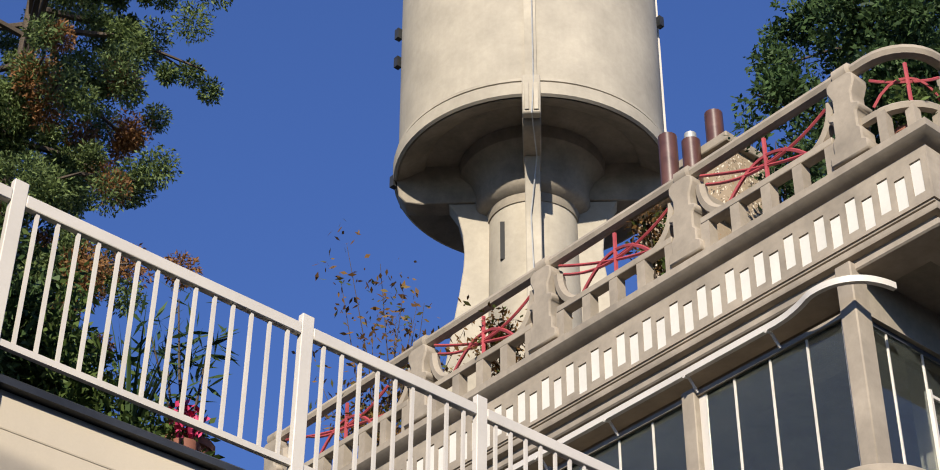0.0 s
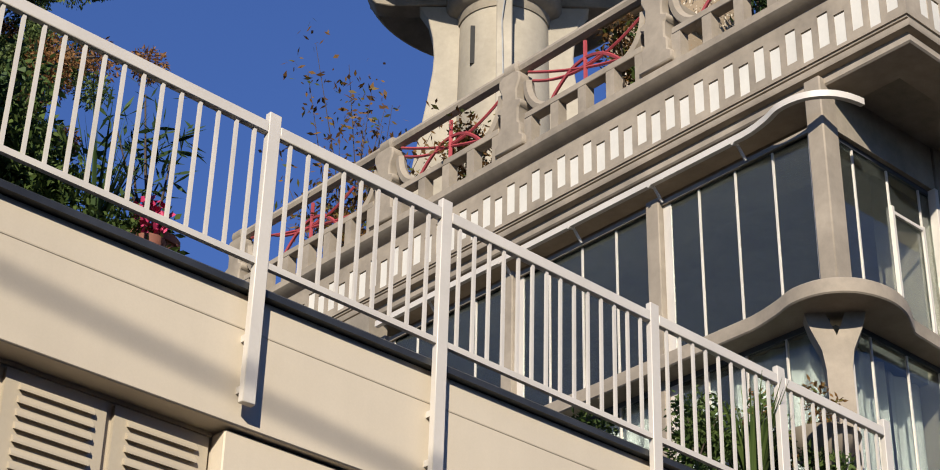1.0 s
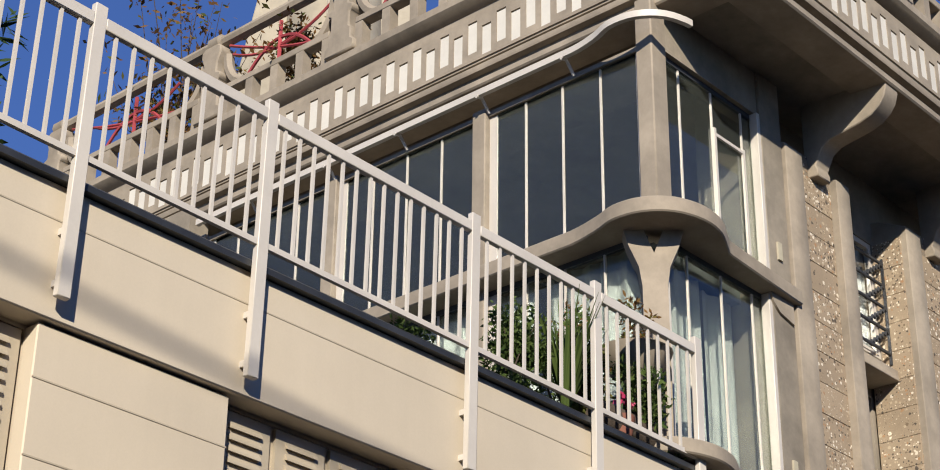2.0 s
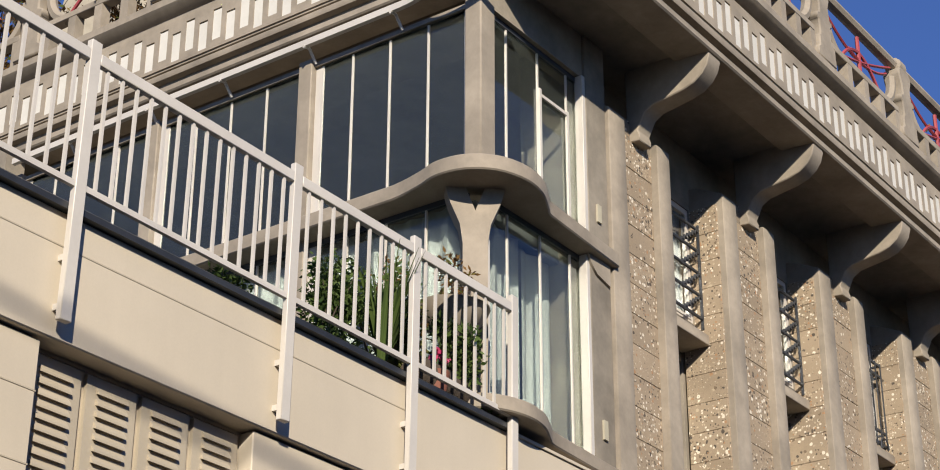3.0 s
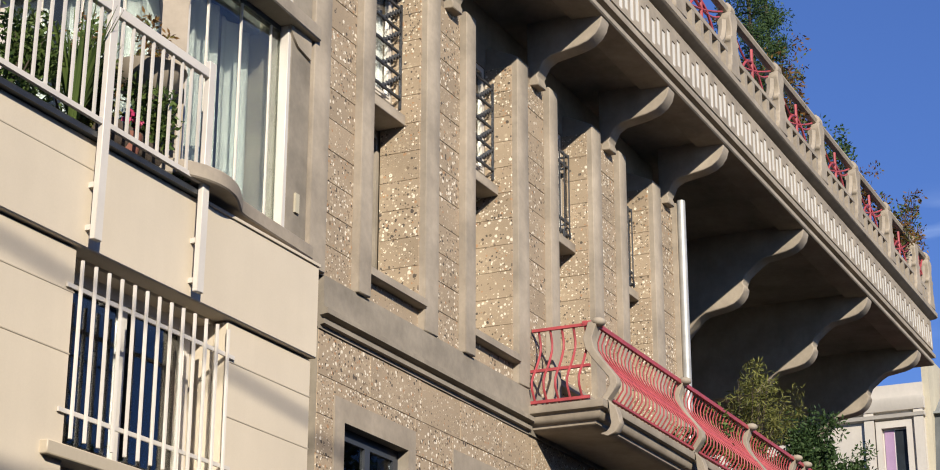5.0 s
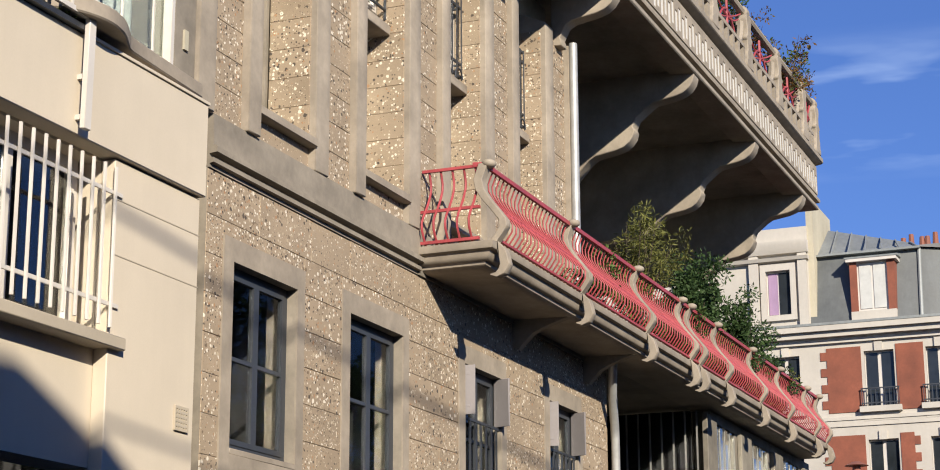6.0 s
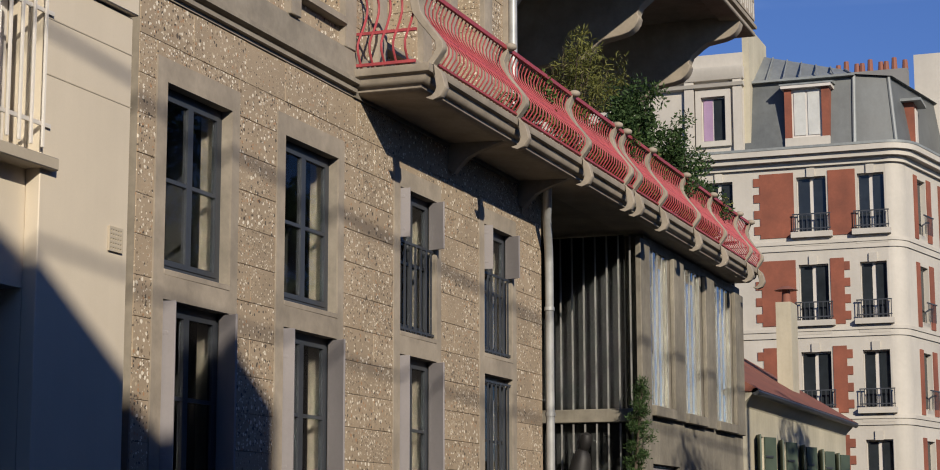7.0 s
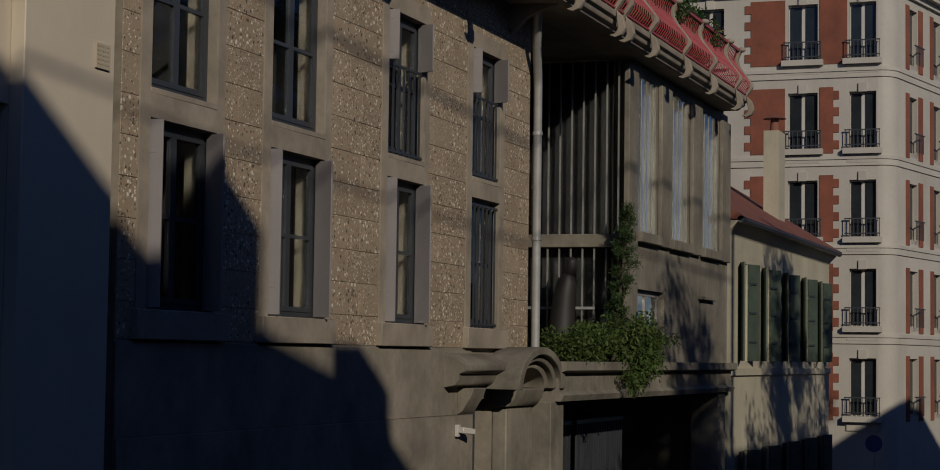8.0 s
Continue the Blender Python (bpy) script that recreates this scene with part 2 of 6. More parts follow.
def tube(bm, pts, rad, sides=6):
    """A round bar along points; rad may be one number or one for each point."""
    pts = [Vector(p) for p in pts]
    rings = []
    side = None
    for i, p in enumerate(pts):
        d = (pts[min(i + 1, len(pts) - 1)] - pts[max(i - 1, 0)]).normalized()
        if side is None:
            side = d.orthogonal().normalized()
        side = (side - d * side.dot(d)).normalized()
        up = d.cross(side)
        r = rad[i] if isinstance(rad, (list, tuple)) else rad
        rings.append([bm.verts.new(p + (side * math.cos(k * math.tau / sides) + up * math.sin(k * math.tau / sides)) * r) for k in range(sides)])
    for a, b in zip(rings, rings[1:]):
        for k in range(sides):
            f = bm.faces.new((a[k], a[(k + 1) % sides], b[(k + 1) % sides], b[k]))
            f.smooth = True
    bm.faces.new(rings[0][::-1])
    bm.faces.new(rings[-1])
    return bm


def prism(bm, outline, axis, a, b):
    """An outline drawn in the two other axes (in order x, y, z), pushed along axis from a to b."""
    def at(p, s):
        return {"x": (s, p[0], p[1]), "y": (p[0], s, p[1]), "z": (p[0], p[1], s)}[axis]
    lo = [bm.verts.new(at(p, a)) for p in outline]
    hi = [bm.verts.new(at(p, b)) for p in outline]
    n = len(outline)
    for i in range(n):
        bm.faces.new((lo[i], lo[(i + 1) % n], hi[(i + 1) % n], hi[i]))
    bm.faces.new(lo[::-1])
    bm.faces.new(hi)
    return bm


def revolve(bm, profile, cx, cy, sides=48, smooth=True):
    rings = [[bm.verts.new((cx + r * math.cos(k * math.tau / sides), cy + r * math.sin(k * math.tau / sides), z)) for k in range(sides)] for r, z in profile]
    for a, b in zip(rings, rings[1:]):
        for k in range(sides):
            f = bm.faces.new((a[k], a[(k + 1) % sides], b[(k + 1) % sides], b[k]))
            f.smooth = smooth
    bm.faces.new(rings[0][::-1])
    bm.faces.new(rings[-1])
    return bm


def pierced(bm, axis, u0, u1, z0, z1, d0, d1, holes):
    """A wall from u0 to u1 and z0 to z1, between depths d0 and d1, with rectangular holes (ua, ub, za, zb). axis: the one the wall runs along."""
    us = sorted({u0, u1, *[h[0] for h in holes], *[h[1] for h in holes]})
    zs = sorted({z0, z1, *[h[2] for h in holes], *[h[3] for h in holes]})
    us, zs = [u for u in us if u0 <= u <= u1], [z for z in zs if z0 <= z <= z1]
    def solid(i, j):
        if not (0 <= i < len(us) - 1 and 0 <= j < len(zs) - 1):
            return False
        u, z = (us[i] + us[i + 1]) / 2, (zs[j] + zs[j + 1]) / 2
        return not any(h[0] < u < h[1] and h[2] < z < h[3] for h in holes)
    cache = {}
    def v(i, j, d):
        if (i, j, d) not in cache:
            dd = (d0, d1)[d]
            cache[i, j, d] = bm.verts.new((us[i], dd, zs[j]) if axis == "x" else (dd, us[i], zs[j]))
        return cache[i, j, d]
    for i in range(len(us) - 1):
        for j in range(len(zs) - 1):
            if not solid(i, j):
                continue
            for d in (0, 1):
                bm.faces.new((v(i, j, d), v(i + 1, j, d), v(i + 1, j + 1, d), v(i, j + 1, d)))
            for di, dj, a, b in ((-1, 0, (i, j), (i, j + 1)), (1, 0, (i + 1, j), (i + 1, j + 1)), (0, -1, (i, j), (i + 1, j)), (0, 1, (i, j + 1), (i + 1, j + 1))):
                if not solid(i + di, j + dj):
                    bm.faces.new((v(*a, 0), v(*b, 0), v(*b, 1), v(*a, 1)))
    return bm


def origin_of(ob):
    p = Vector((0, 0, 0))
    while ob is not None:
        p += ob.location
        ob = ob.parent
    return p


def thing(name, loc, label="", category="", group="", kind=""):
    """An empty at the base of a thing."""
    ob = new(name)
    ob.location = loc
    ob.empty_display_size = 0.1
    return tagged(ob, label, category, group, kind)


def part(name, bm, material, parent=None, label="", bevel=0.0, smooth=False, at=None):
    """Links a bmesh, drawn in world coordinates, as one mesh object (under a thing or a part)."""
    bmesh.ops.recalc_face_normals(bm, faces=bm.faces)
    if bevel:
        bmesh.ops.bevel(bm, geom=[e for e in bm.edges if len(e.link_faces) == 2 and e.calc_face_angle(0) > 0.6], offset=bevel, segments=1, affect="EDGES", profile=0.5, clamp_overlap=True)
    if smooth:
        for f in bm.faces:
            f.smooth = True
    here = Vector(at) if at else Vector((0, 0, 0))
    base = origin_of(parent) + here
    for v in bm.verts:
        v.co -= base
    me = bpy.data.meshes.new(name)
    bm.to_mesh(me)
    bm.free()
    me.materials.append(material)
    me.set_sharp_from_angle(angle=radians(38))
    ob = new(name, me)
    ob.parent = parent
    ob.location = here
    if label:
        ob["label"] = label
    return ob


def solo(name, bm, material, at, label="", category="", group="", kind="", bevel=0.0, smooth=False):
    return tagged(part(name, bm, material, None, label, bevel, smooth, at), "", category, group, kind)


def cast(name, me, material, parent, loc):
    """One more piece on mesh data that is shared, at a world place."""
    ob = new(name, me)
    ob.parent = parent
    ob.location = Vector(loc) - origin_of(parent)
    return ob


BLOCKS = {}


def block_mesh(w, d, h, ch, material):
    """A block with chamfered front (towards -y), corner at its front lower left."""
    key = (round(w, 3), round(d, 3), round(h, 3), material.name)
    if key not in BLOCKS:
        c = ch
        pts = [(0, d, 0), (w, d, 0), (w, d, h), (0, d, h), (0, c, 0), (w, c, 0), (w, c, h), (0, c, h), (c, 0, c), (w - c, 0, c), (w - c, 0, h - c), (c, 0, h - c)]
        fs = [(8, 9, 10, 11)]
        for k in range(4):
            n = (k + 1) % 4
            fs.append((4 + k, 4 + n, 8 + n, 8 + k))
            fs.append((k, n, 4 + n, 4 + k))
        me = bpy.data.meshes.new("block")
        me.from_pydata(pts, [], fs)
        me.update()
        me.materials.append(material)
        BLOCKS[key] = me
    return BLOCKS[key]


def leaves(name, centres, material, parent, per=60, size=0.06, spread=0.35, seed=1, label="", droop=0.0, slim=0.45, kind="", tuft=0.7):
    """A crown: leaf blades scattered about many clump centres (x, y, z, radius)."""
    rng = np.random.default_rng(seed)
    c = np.asarray(centres, float)
    n = len(c) * per
    cc = np.repeat(c, per, axis=0)
    d = rng.normal(size=(n, 3))
    d /= np.linalg.norm(d, axis=1)[:, None]
    p = cc[:, :3] + d * (cc[:, 3] * rng.random(n) ** 0.45)[:, None]
    a = rng.normal(size=(n, 3)) + d * tuft
    a[:, 2] -= droop
    a /= np.linalg.norm(a, axis=1)[:, None]
    b = np.cross(a, rng.normal(size=(n, 3)))
    b /= np.linalg.norm(b, axis=1)[:, None]
    s = size * rng.uniform(0.6, 1.4, n)[:, None]
    v = np.stack([p, p + a * s * 0.55 + b * s * slim * 0.5, p + a * s * 1.1, p + a * s * 0.55 - b * s * slim * 0.5], 1).reshape(-1, 3)
    v -= np.array(origin_of(parent))
    me = bpy.data.meshes.new(name)
    me.from_pydata(v.tolist(), [], np.arange(n * 4).reshape(-1, 4).tolist())
    me.update()
    me.materials.append(material)
    ob = new(name, me)
    ob.parent = parent
    if label:
        ob["label"] = label
    if kind:
        ob["kind"] = kind
    return ob


# ---- ground ----
def ground_z(x):
    """The street falls gently away to the right."""
    return -0.04 * min(max(x, -60.0), 75.0)


bm = bmesh.new()
xs = [-600, -60, -30, 0, 15, 30, 45, 60, 75, 120, 700]
ys = [-600, -60, -3.4, 60, 700]
grid = [[bm.verts.new((x, y, ground_z(x) - 0.14)) for y in ys] for x in xs]
for i in range(len(xs) - 1):
    for j in range(len(ys) - 1):
        bm.faces.new((grid[i][j], grid[i + 1][j], grid[i + 1][j + 1], grid[i][j + 1]))
solo("ground", bm, ASPHALT, (0, 0, -0.14), "grey asphalt ground falling gently along the street", "ground", kind="structure")


def strip(name, y0, y1, top, material, label, category):
    bm = bmesh.new()
    cols = [-60, -30, 0, 15, 30, 45, 60, 75]
    rows = [[bm.verts.new((x, y, ground_z(x) + z)) for y, z in ((y0, -0.2), (y0, top), (y1, top), (y1, -0.2))] for x in cols]
    for a, b in zip(rows, rows[1:]):
        for k in range(4):
            bm.faces.new((a[k], b[k], b[(k + 1) % 4], a[(k + 1) % 4]))
    bm.faces.new(rows[0])
    bm.faces.new(rows[-1][::-1])
    solo(name, bm, material, (0, (y0 + y1) / 2, 0), label, category, kind="structure")


strip("pavement_north", 7.98, 9.6, 0.0, PAVING, "worn dark asphalt pavement along the houses", "pavement")
strip("kerb_north", 7.8, 7.98, 0.006, KERB, "granite kerb along the pavement", "kerb")
strip("pavement_south", -3.3, 1.0, 0.0, PAVING, "worn asphalt pavement across the street", "pavement")
strip("kerb_south", 1.0, 1.18, 0.006, KERB, "granite kerb along the pavement", "kerb")

# ---- the concrete house ----
FY = 10.0            # the street front
SX = 14.0           # the side front over the terrace
PAIRS = [16.55, 19.3, 22.05, 24.8, 27.45]          # left edges of the paired piers
WIN = [(17.52, 19.03), (20.43, 22.0), (24.1, 25.5), (27.55, 28.9)]
UP, LOW = (4.42, 6.46), (2.06, 4.10)

house = thing("concrete_house", (22.5, 10.5, -0.9), "grey concrete studio house with pebble panels and terraces", "house")

holes = [(a, b, *r) for a, b in WIN for r in (UP, LOW)]
bm = pierced(bmesh.new(), "x", 16.92, 30.45, -2.2, 7.4, FY + 0.012, FY + 0.4, holes + [(27.6, 28.66, -2.2, 0.95)])
lower_wall = part("lower_wall", bm, CONCRETE, house, "grey concrete wall faced with pebble blocks")
# plain plinth, a little proud, with its drip line
bm = box(bmesh.new(), 16.92, 27.6, FY - 0.06, FY + 0.03, -2.2, 0.72)
box(bm, 16.92, 27.6, FY - 0.02, FY + 0.03, 0.72, 1.72)
part("plinth", bm, CONCRETE, house, "stained smooth concrete plinth", 0.008)

# concrete surrounds round each pair of windows, and the sills
for a, b in WIN:
    bm = bmesh.new()
    for x0, x1 in ((a - 0.22, a), (b, b + 0.18)):
        box(bm, x0, x1, FY - 0.012, FY + 0.0115, 1.74, 6.72)
    box(bm, a, b, FY - 0.012, FY + 0.0115, UP[1], 6.72)
    box(bm, a, b, FY - 0.012, FY + 0.0115, LOW[1], UP[0] - 0.06)
    part("window_surround", bm, CONCRETE_PALE, house, "smooth concrete window surround")
    bm = box(bmesh.new(), a - 0.28, b + 0.28, FY - 0.09, FY + 0.1, 1.74, 2.06)
    part("sill", bm, CONCRETE_PALE, house, "projecting concrete sill", 0.01)
    bm = box(bmesh.new(), a + 0.003, b - 0.003, FY - 0.016, FY + 0.125, UP[0] - 0.06, UP[0] + 0.004)
    part("sill", bm, CONCRETE_PALE, house, "", 0.006)


def casement(x0, x1, z0, z1, y, owner, frame_mat, bars=1, split=True, name="window", w=0.065, glass=GLASS):
    """A two-leaf window: frame, leaves with glazing bars, and panes."""
    bm = bmesh.new()
    for r in ((x0, x0 + w, z0, z1), (x1 - w, x1, z0, z1), (x0 + w, x1 - w, z0, z0 + w), (x0 + w, x1 - w, z1 - w, z1)):
        box(bm, r[0], r[1], y, y + 0.08, r[2], r[3])
    fr = part(name, bm, frame_mat, owner)
    leaves_x = [(x0 + w, (x0 + x1) / 2), ((x0 + x1) / 2, x1 - w)] if split else [(x0 + w, x1 - w)]
    for a, b in leaves_x:
        bm = bmesh.new()
        v = w * 0.75
        for r in ((a, a + v, z0 + w, z1 - w), (b - v, b, z0 + w, z1 - w), (a + v, b - v, z0 + w, z0 + w + v), (a + v, b - v, z1 - w - v, z1 - w)):
            box(bm, r[0], r[1], y - 0.012, y + 0.05, r[2], r[3])
        for k in range(bars):
            z = z0 + (z1 - z0) * (k + 1) / (bars + 1)
            box(bm, a + v, b - v, y - 0.008, y + 0.045, z - 0.022, z + 0.022)
        part("window_leaf", bm, frame_mat, fr)
        pane = part("pane", box(bmesh.new(), a + v, b - v, y + 0.018, y + 0.026, z0 + w + v, z1 - w - v), glass, fr)
        pane.visible_shadow = False
    return fr


def shutter(owner, x, z0, z1, y, ang, wid, side, material=SHUTTER_GREY):
    """A thin metal shutter folded back into the reveal; side +1 hinges left, -1 hinges right."""
    bm = bmesh.new()
    d = Vector((side * math.cos(ang), -math.sin(ang), 0))
    a = Vector((x, y, (z0 + z1) / 2))
    beam(bm, a, a + d * wid, 0.03, z1 - z0)
    for k in (-0.33, 0.33):
        q = Vector((0, 0, (z1 - z0) * k))
        beam(bm, a + q - d * 0.02 + Vector((0, -0.02, 0)), a + q + d * wid * 0.6 + Vector((0, -0.02, 0)), 0.03, 0.04)
    return part("shutter", bm, material, owner, "thin grey metal shutter", 0.004)


for k, (a, b) in enumerate(WIN):
    for m, (z0, z1) in enumerate((UP, LOW)):
        wnd = casement(a, b, z0, z1, FY + 0.13, house, FRAME_GREY, bars=1, w=0.08, glass=DIM_GLASS)
        if m == 1 or k >= 2:
            top = z1 - 0.02
            low = z0 + 0.02 if m == 1 else z1 - 0.72
            if not (m == 1 and k == 3):
                shutter(house, a + 0.02, low, top, FY + 0.10, math.radians(80), 0.24, 1)
                shutter(house, b - 0.02, low, top, FY + 0.10, math.radians(68), 0.30, -1)
        if (m == 0 and k >= 2) or (m == 1 and k == 3):
            g = thing("window_guard", ((a + b) / 2, FY + 0.02, z0), "dark painted iron bars guarding a window", "window guard", "window guards")
            zt = z1 - 0.75 if m == 0 else z1 - 0.1
            for zz in (z0 + 0.06, zt):
                part("rail", box(bmesh.new(), a, b, FY + 0.03, FY + 0.06, zz - 0.018, zz + 0.018), DARK_IRON, g)
            n = 7
            for i in range(n):
                x = a + (b - a) * (i + 0.5) / n
                part("bar", box(bmesh.new(), x - 0.014, x + 0.014, FY + 0.032, FY + 0.058, z0 + 0.01, zt), DARK_IRON, g)

# moulded band over the lower storeys; it runs on into the balcony
CORN = [(10.45, 7.38), (9.985, 7.38), (9.985, 7.42), (9.93, 7.43), (9.93, 7.48), (9.99, 7.49), (9.99, 7.53), (9.89, 7.54), (9.89, 7.60), (9.94, 7.63), (9.95, 7.98), (10.45, 7.98)]
part("string_course", prism(bmesh.new(), CORN, "x", 16.92, 22.45), CONCRETE, house, "moulded concrete band")
part("string_course", prism(bmesh.new(), [(10.6, 7.38), (9.97, 7.38), (9.97, 7.98), (10.6, 7.98)], "x", 22.45, 30.45), CONCRETE, house)

# upper storey: paired piers with a pebble strip between, deep bays with windows behind them
bays = [(p + 1.35, q) for p, q in zip(PAIRS, PAIRS[1:])]
part("upper_wall", pierced(bmesh.new(), "x", 16.5, 28.8, 7.98, 10.9, FY + 0.62, FY + 0.9, [(a + 0.25, b - 0.04, 8.4, 10.55) for a, b in bays]), CONCRETE, house, "recessed concrete wall of the upper storey")
part("upper_wall", pierced(bmesh.new(), "x", 16.5, 28.8, 10.9, 13.5, FY + 0.42, FY + 0.9, [(a + 0.2, b - 0.03, 11.0, 12.6) for a, b in bays]), CONCRETE, house)
for p in PAIRS:
    part("pier", prism(bmesh.new(), [(9.93, 7.98), (10.6, 7.98), (10.6, 12.98), (10.3, 12.9), (9.93, 12.72)], "x", p, p + 0.36), CONCRETE_PALE, house, "tall smooth concrete pier", 0.012)
    part("pier", prism(bmesh.new(), [(9.9, 7.98), (10.6, 7.98), (10.6, 12.9), (10.3, 12.8), (9.9, 12.66)], "x", p + 1.06, p + 1.35), CONCRETE_PALE, house, "", 0.012)
    part("pier_panel", box(bmesh.new(), p + 0.36, p + 1.06, FY + 0.008, FY + 0.6, 7.98, 12.8), PEBBLE_B, house)
for a, b in bays:
    part("bay_sill", prism(bmesh.new(), [(9.94, 8.25), (10.6, 8.3), (10.6, 8.42), (9.9, 8.36), (9.9, 8.27)], "x", a, b), CONCRETE_PALE, house)
    part("bay_panel", box(bmesh.new(), a, b, FY + 0.03, FY + 0.6, 7.98, 8.25), PEBBLE, house)
    part("middle_sill", prism(bmesh.new(), [(FY + 0.22, 10.66), (FY + 0.62, 10.66), (FY + 0.62, 10.9), (FY + 0.42, 10.9), (FY + 0.22, 10.8)], "x", a, b - 0.03), CONCRETE_PALE, house, "deep concrete sill", 0.008)
    casement(a + 0.2, b - 0.03, 11.0, 12.6, FY + 0.44, house, WHITE, bars=1, w=0.05)
    casement(a + 0.25, b - 0.04, 8.4, 10.55, FY + 0.66, house, FRAME_GREY, bars=1)
    part("blind", box(bmesh.new(), a + 0.25, b - 0.06, FY + 0.55, FY + 0.57, 11.0, 12.6), CURTAIN, house, "pale window blind")
    part("blind", box(bmesh.new(), a + 0.3, b - 0.1, FY + 0.78, FY + 0.8, 9.5, 10.55), CURTAIN, house, "pale window blind")


def zigzag(a, b):
    """Level iron bars with stepped returns between them, before an upper window."""
    gr = thing("zigzag_grille", ((a + b) / 2, FY + 0.3, 10.95), "dark iron zigzag grille before a window", "window grille", "zigzag grilles")
    for i in range(5):
        z = 11.04 + i * 0.31
        part("bar", tube(bmesh.new(), [(a, FY + 0.3, z), (b - 0.04, FY + 0.3, z)], 0.024, 6), DARK_IRON, gr)
        if i > 0:
            steps = []
            for q in range(7):
                x, zz = b - 0.05 - 0.45 * q / 6, z - 0.03 - 0.3 * q / 6
                steps += [(x, FY + 0.3, zz), (x - 0.05, FY + 0.3, zz + 0.015)]
            part("stepped_bar", tube(bmesh.new(), steps, 0.02, 5), DARK_IRON, gr)
    part("upright", box(bmesh.new(), b - 0.045, b - 0.005, FY + 0.285, FY + 0.315, 10.9, 12.35), DARK_IRON, gr)
    part("upright", box(bmesh.new(), a + 0.005, a + 0.035, FY + 0.285, FY + 0.315, 10.9, 12.35), DARK_IRON, gr)


def cage(a, b):
    """A shallow cage of upright bars with a hoop at its foot, before an upper window."""
    gr = thing("cage_grille", ((a + b) / 2, FY + 0.3, 10.9), "dark iron cage of upright bars before a window", "window grille", "cage grilles")
    for z in (10.92, 11.12, 12.02, 12.2):
        part("rail", box(bmesh.new(), a + 0.03, b - 0.1, FY + 0.28, FY + 0.31, z - 0.018, z + 0.018), DARK_IRON, gr)
        part("return_rail", box(bmesh.new(), b - 0.13, b - 0.1, FY + 0.311, FY + 0.43, z - 0.014, z + 0.014), DARK_IRON, gr)
    for i in range(8):
        x = a + 0.05 + (b - a - 0.18) * i / 7
        part("bar", box(bmesh.new(), x - 0.014, x + 0.014, FY + 0.265, FY + 0.279, 10.86, 12.22), DARK_IRON, gr)
    hoop = [(b - 0.3 + 0.14 * math.cos(u * math.tau / 16), FY + 0.24, 10.86 + 0.14 * math.sin(u * math.tau / 16)) for u in range(15)]
    part("hoop", tube(bmesh.new(), hoop, 0.012, 5), DARK_IRON, gr)


for k, (a, b) in enumerate(bays):
    (zigzag if k < 2 else cage)(a, b)

# ---- roof terrace slab, its consoles and fascia ----
TX0, TX1, TY0 = 14.12, 43.5, 8.85
part("terrace_slab", box(bmesh.new(), TX0 + 0.06, TX1 - 0.05, TY0 + 0.06, 22.0, 13.5, 14.5), CONCRETE, house, "broad overhanging concrete slab")


NOSE = [(9.80, 12.86), (9.68, 12.93), (9.47, 12.965), (9.26, 13.0), (9.11, 13.05), (8.99, 13.14), (8.92, 13.24), (8.885, 13.36), (8.90, 13.45)]


def console(x, w=0.28):
    """A bracket: a foot on the pier, a nearly level underside and a round nose under the slab's edge."""
    pts = [(10.05, 12.52), (9.875, 12.52), (9.875, 12.6), (9.9, 12.66)] + NOSE + [(9.06, 13.56), (10.05, 13.56)]
    return part("console", prism(bmesh.new(), pts, "x", x - w / 2, x + w / 2), CONCRETE_PALE, house, "curved concrete console", 0.012)


for p in PAIRS:
    console(p + 0.74)


def long_console(x, w=0.34):
    """A deep console in two curves, from the set-back wall to the edge of the slab."""
    pts = [(14.6, 11.45), (11.3, 11.6)] + [(y + 1.2, z - 0.93) for y, z in NOSE[:-1]]
    pts += [(10.12, 12.5), (10.05, 12.66)] + NOSE + [(9.06, 13.56), (14.6, 13.56)]
    return part("console", prism(bmesh.new(), pts, "x", x - w / 2, x + w / 2), CONCRETE_PALE, house, "long curved concrete console", 0.015)


for x in (32.9, 37.6, 42.1):
    long_console(x)

# fascia: lower lip, plain band and ledge, along the street and along the side
FAS = [(0.14, 13.40), (0.02, 13.40), (0.0, 13.42), (0.0, 13.49), (0.11, 13.50), (0.11, 13.575), (-0.03, 13.585), (-0.04, 13.61), (-0.04, 13.66), (0.07, 13.67), (0.07, 13.73), (0.02, 13.74), (0.02, 14.5), (-0.1, 14.56), (-0.14, 14.6), (-0.14, 14.7), (-0.05, 14.76), (0.5, 14.76), (0.5, 13.42)]
bm = bmesh.new()
rings = [[bm.verts.new(q) for q in ((TX0 + d, 21.8, z), (TX0 + d, TY0 + d, z), (TX1 - d, TY0 + d, z), (TX1 - d, 21.8, z))] for d, z in FAS]
for i in range(len(rings)):
    a, b = rings[i], rings[(i + 1) % len(rings)]
    for k in range(3):
        bm.faces.new((a[k], a[k + 1], b[k + 1], b[k]))
bm.faces.new([r[0] for r in rings])
bm.faces.new([r[3] for r in rings][::-1])
part("fascia", bm, CONCRETE_PALE, house, "moulded concrete fascia and ledge")


def inlay_mesh(w, h, d, axis):
    bm = bmesh.new()
    if axis == "x":
        box(bm, -w / 2, w / 2, -d, 0.02, 0, h)
    else:
        box(bm, -d, 0.02, -w / 2, w / 2, 0, h)
    bmesh.ops.recalc_face_normals(bm, faces=bm.faces)
    me = bpy.data.meshes.new("inlay")
    bm.to_mesh(me)
    bm.free()
    me.materials.append(INLAY)
    return me


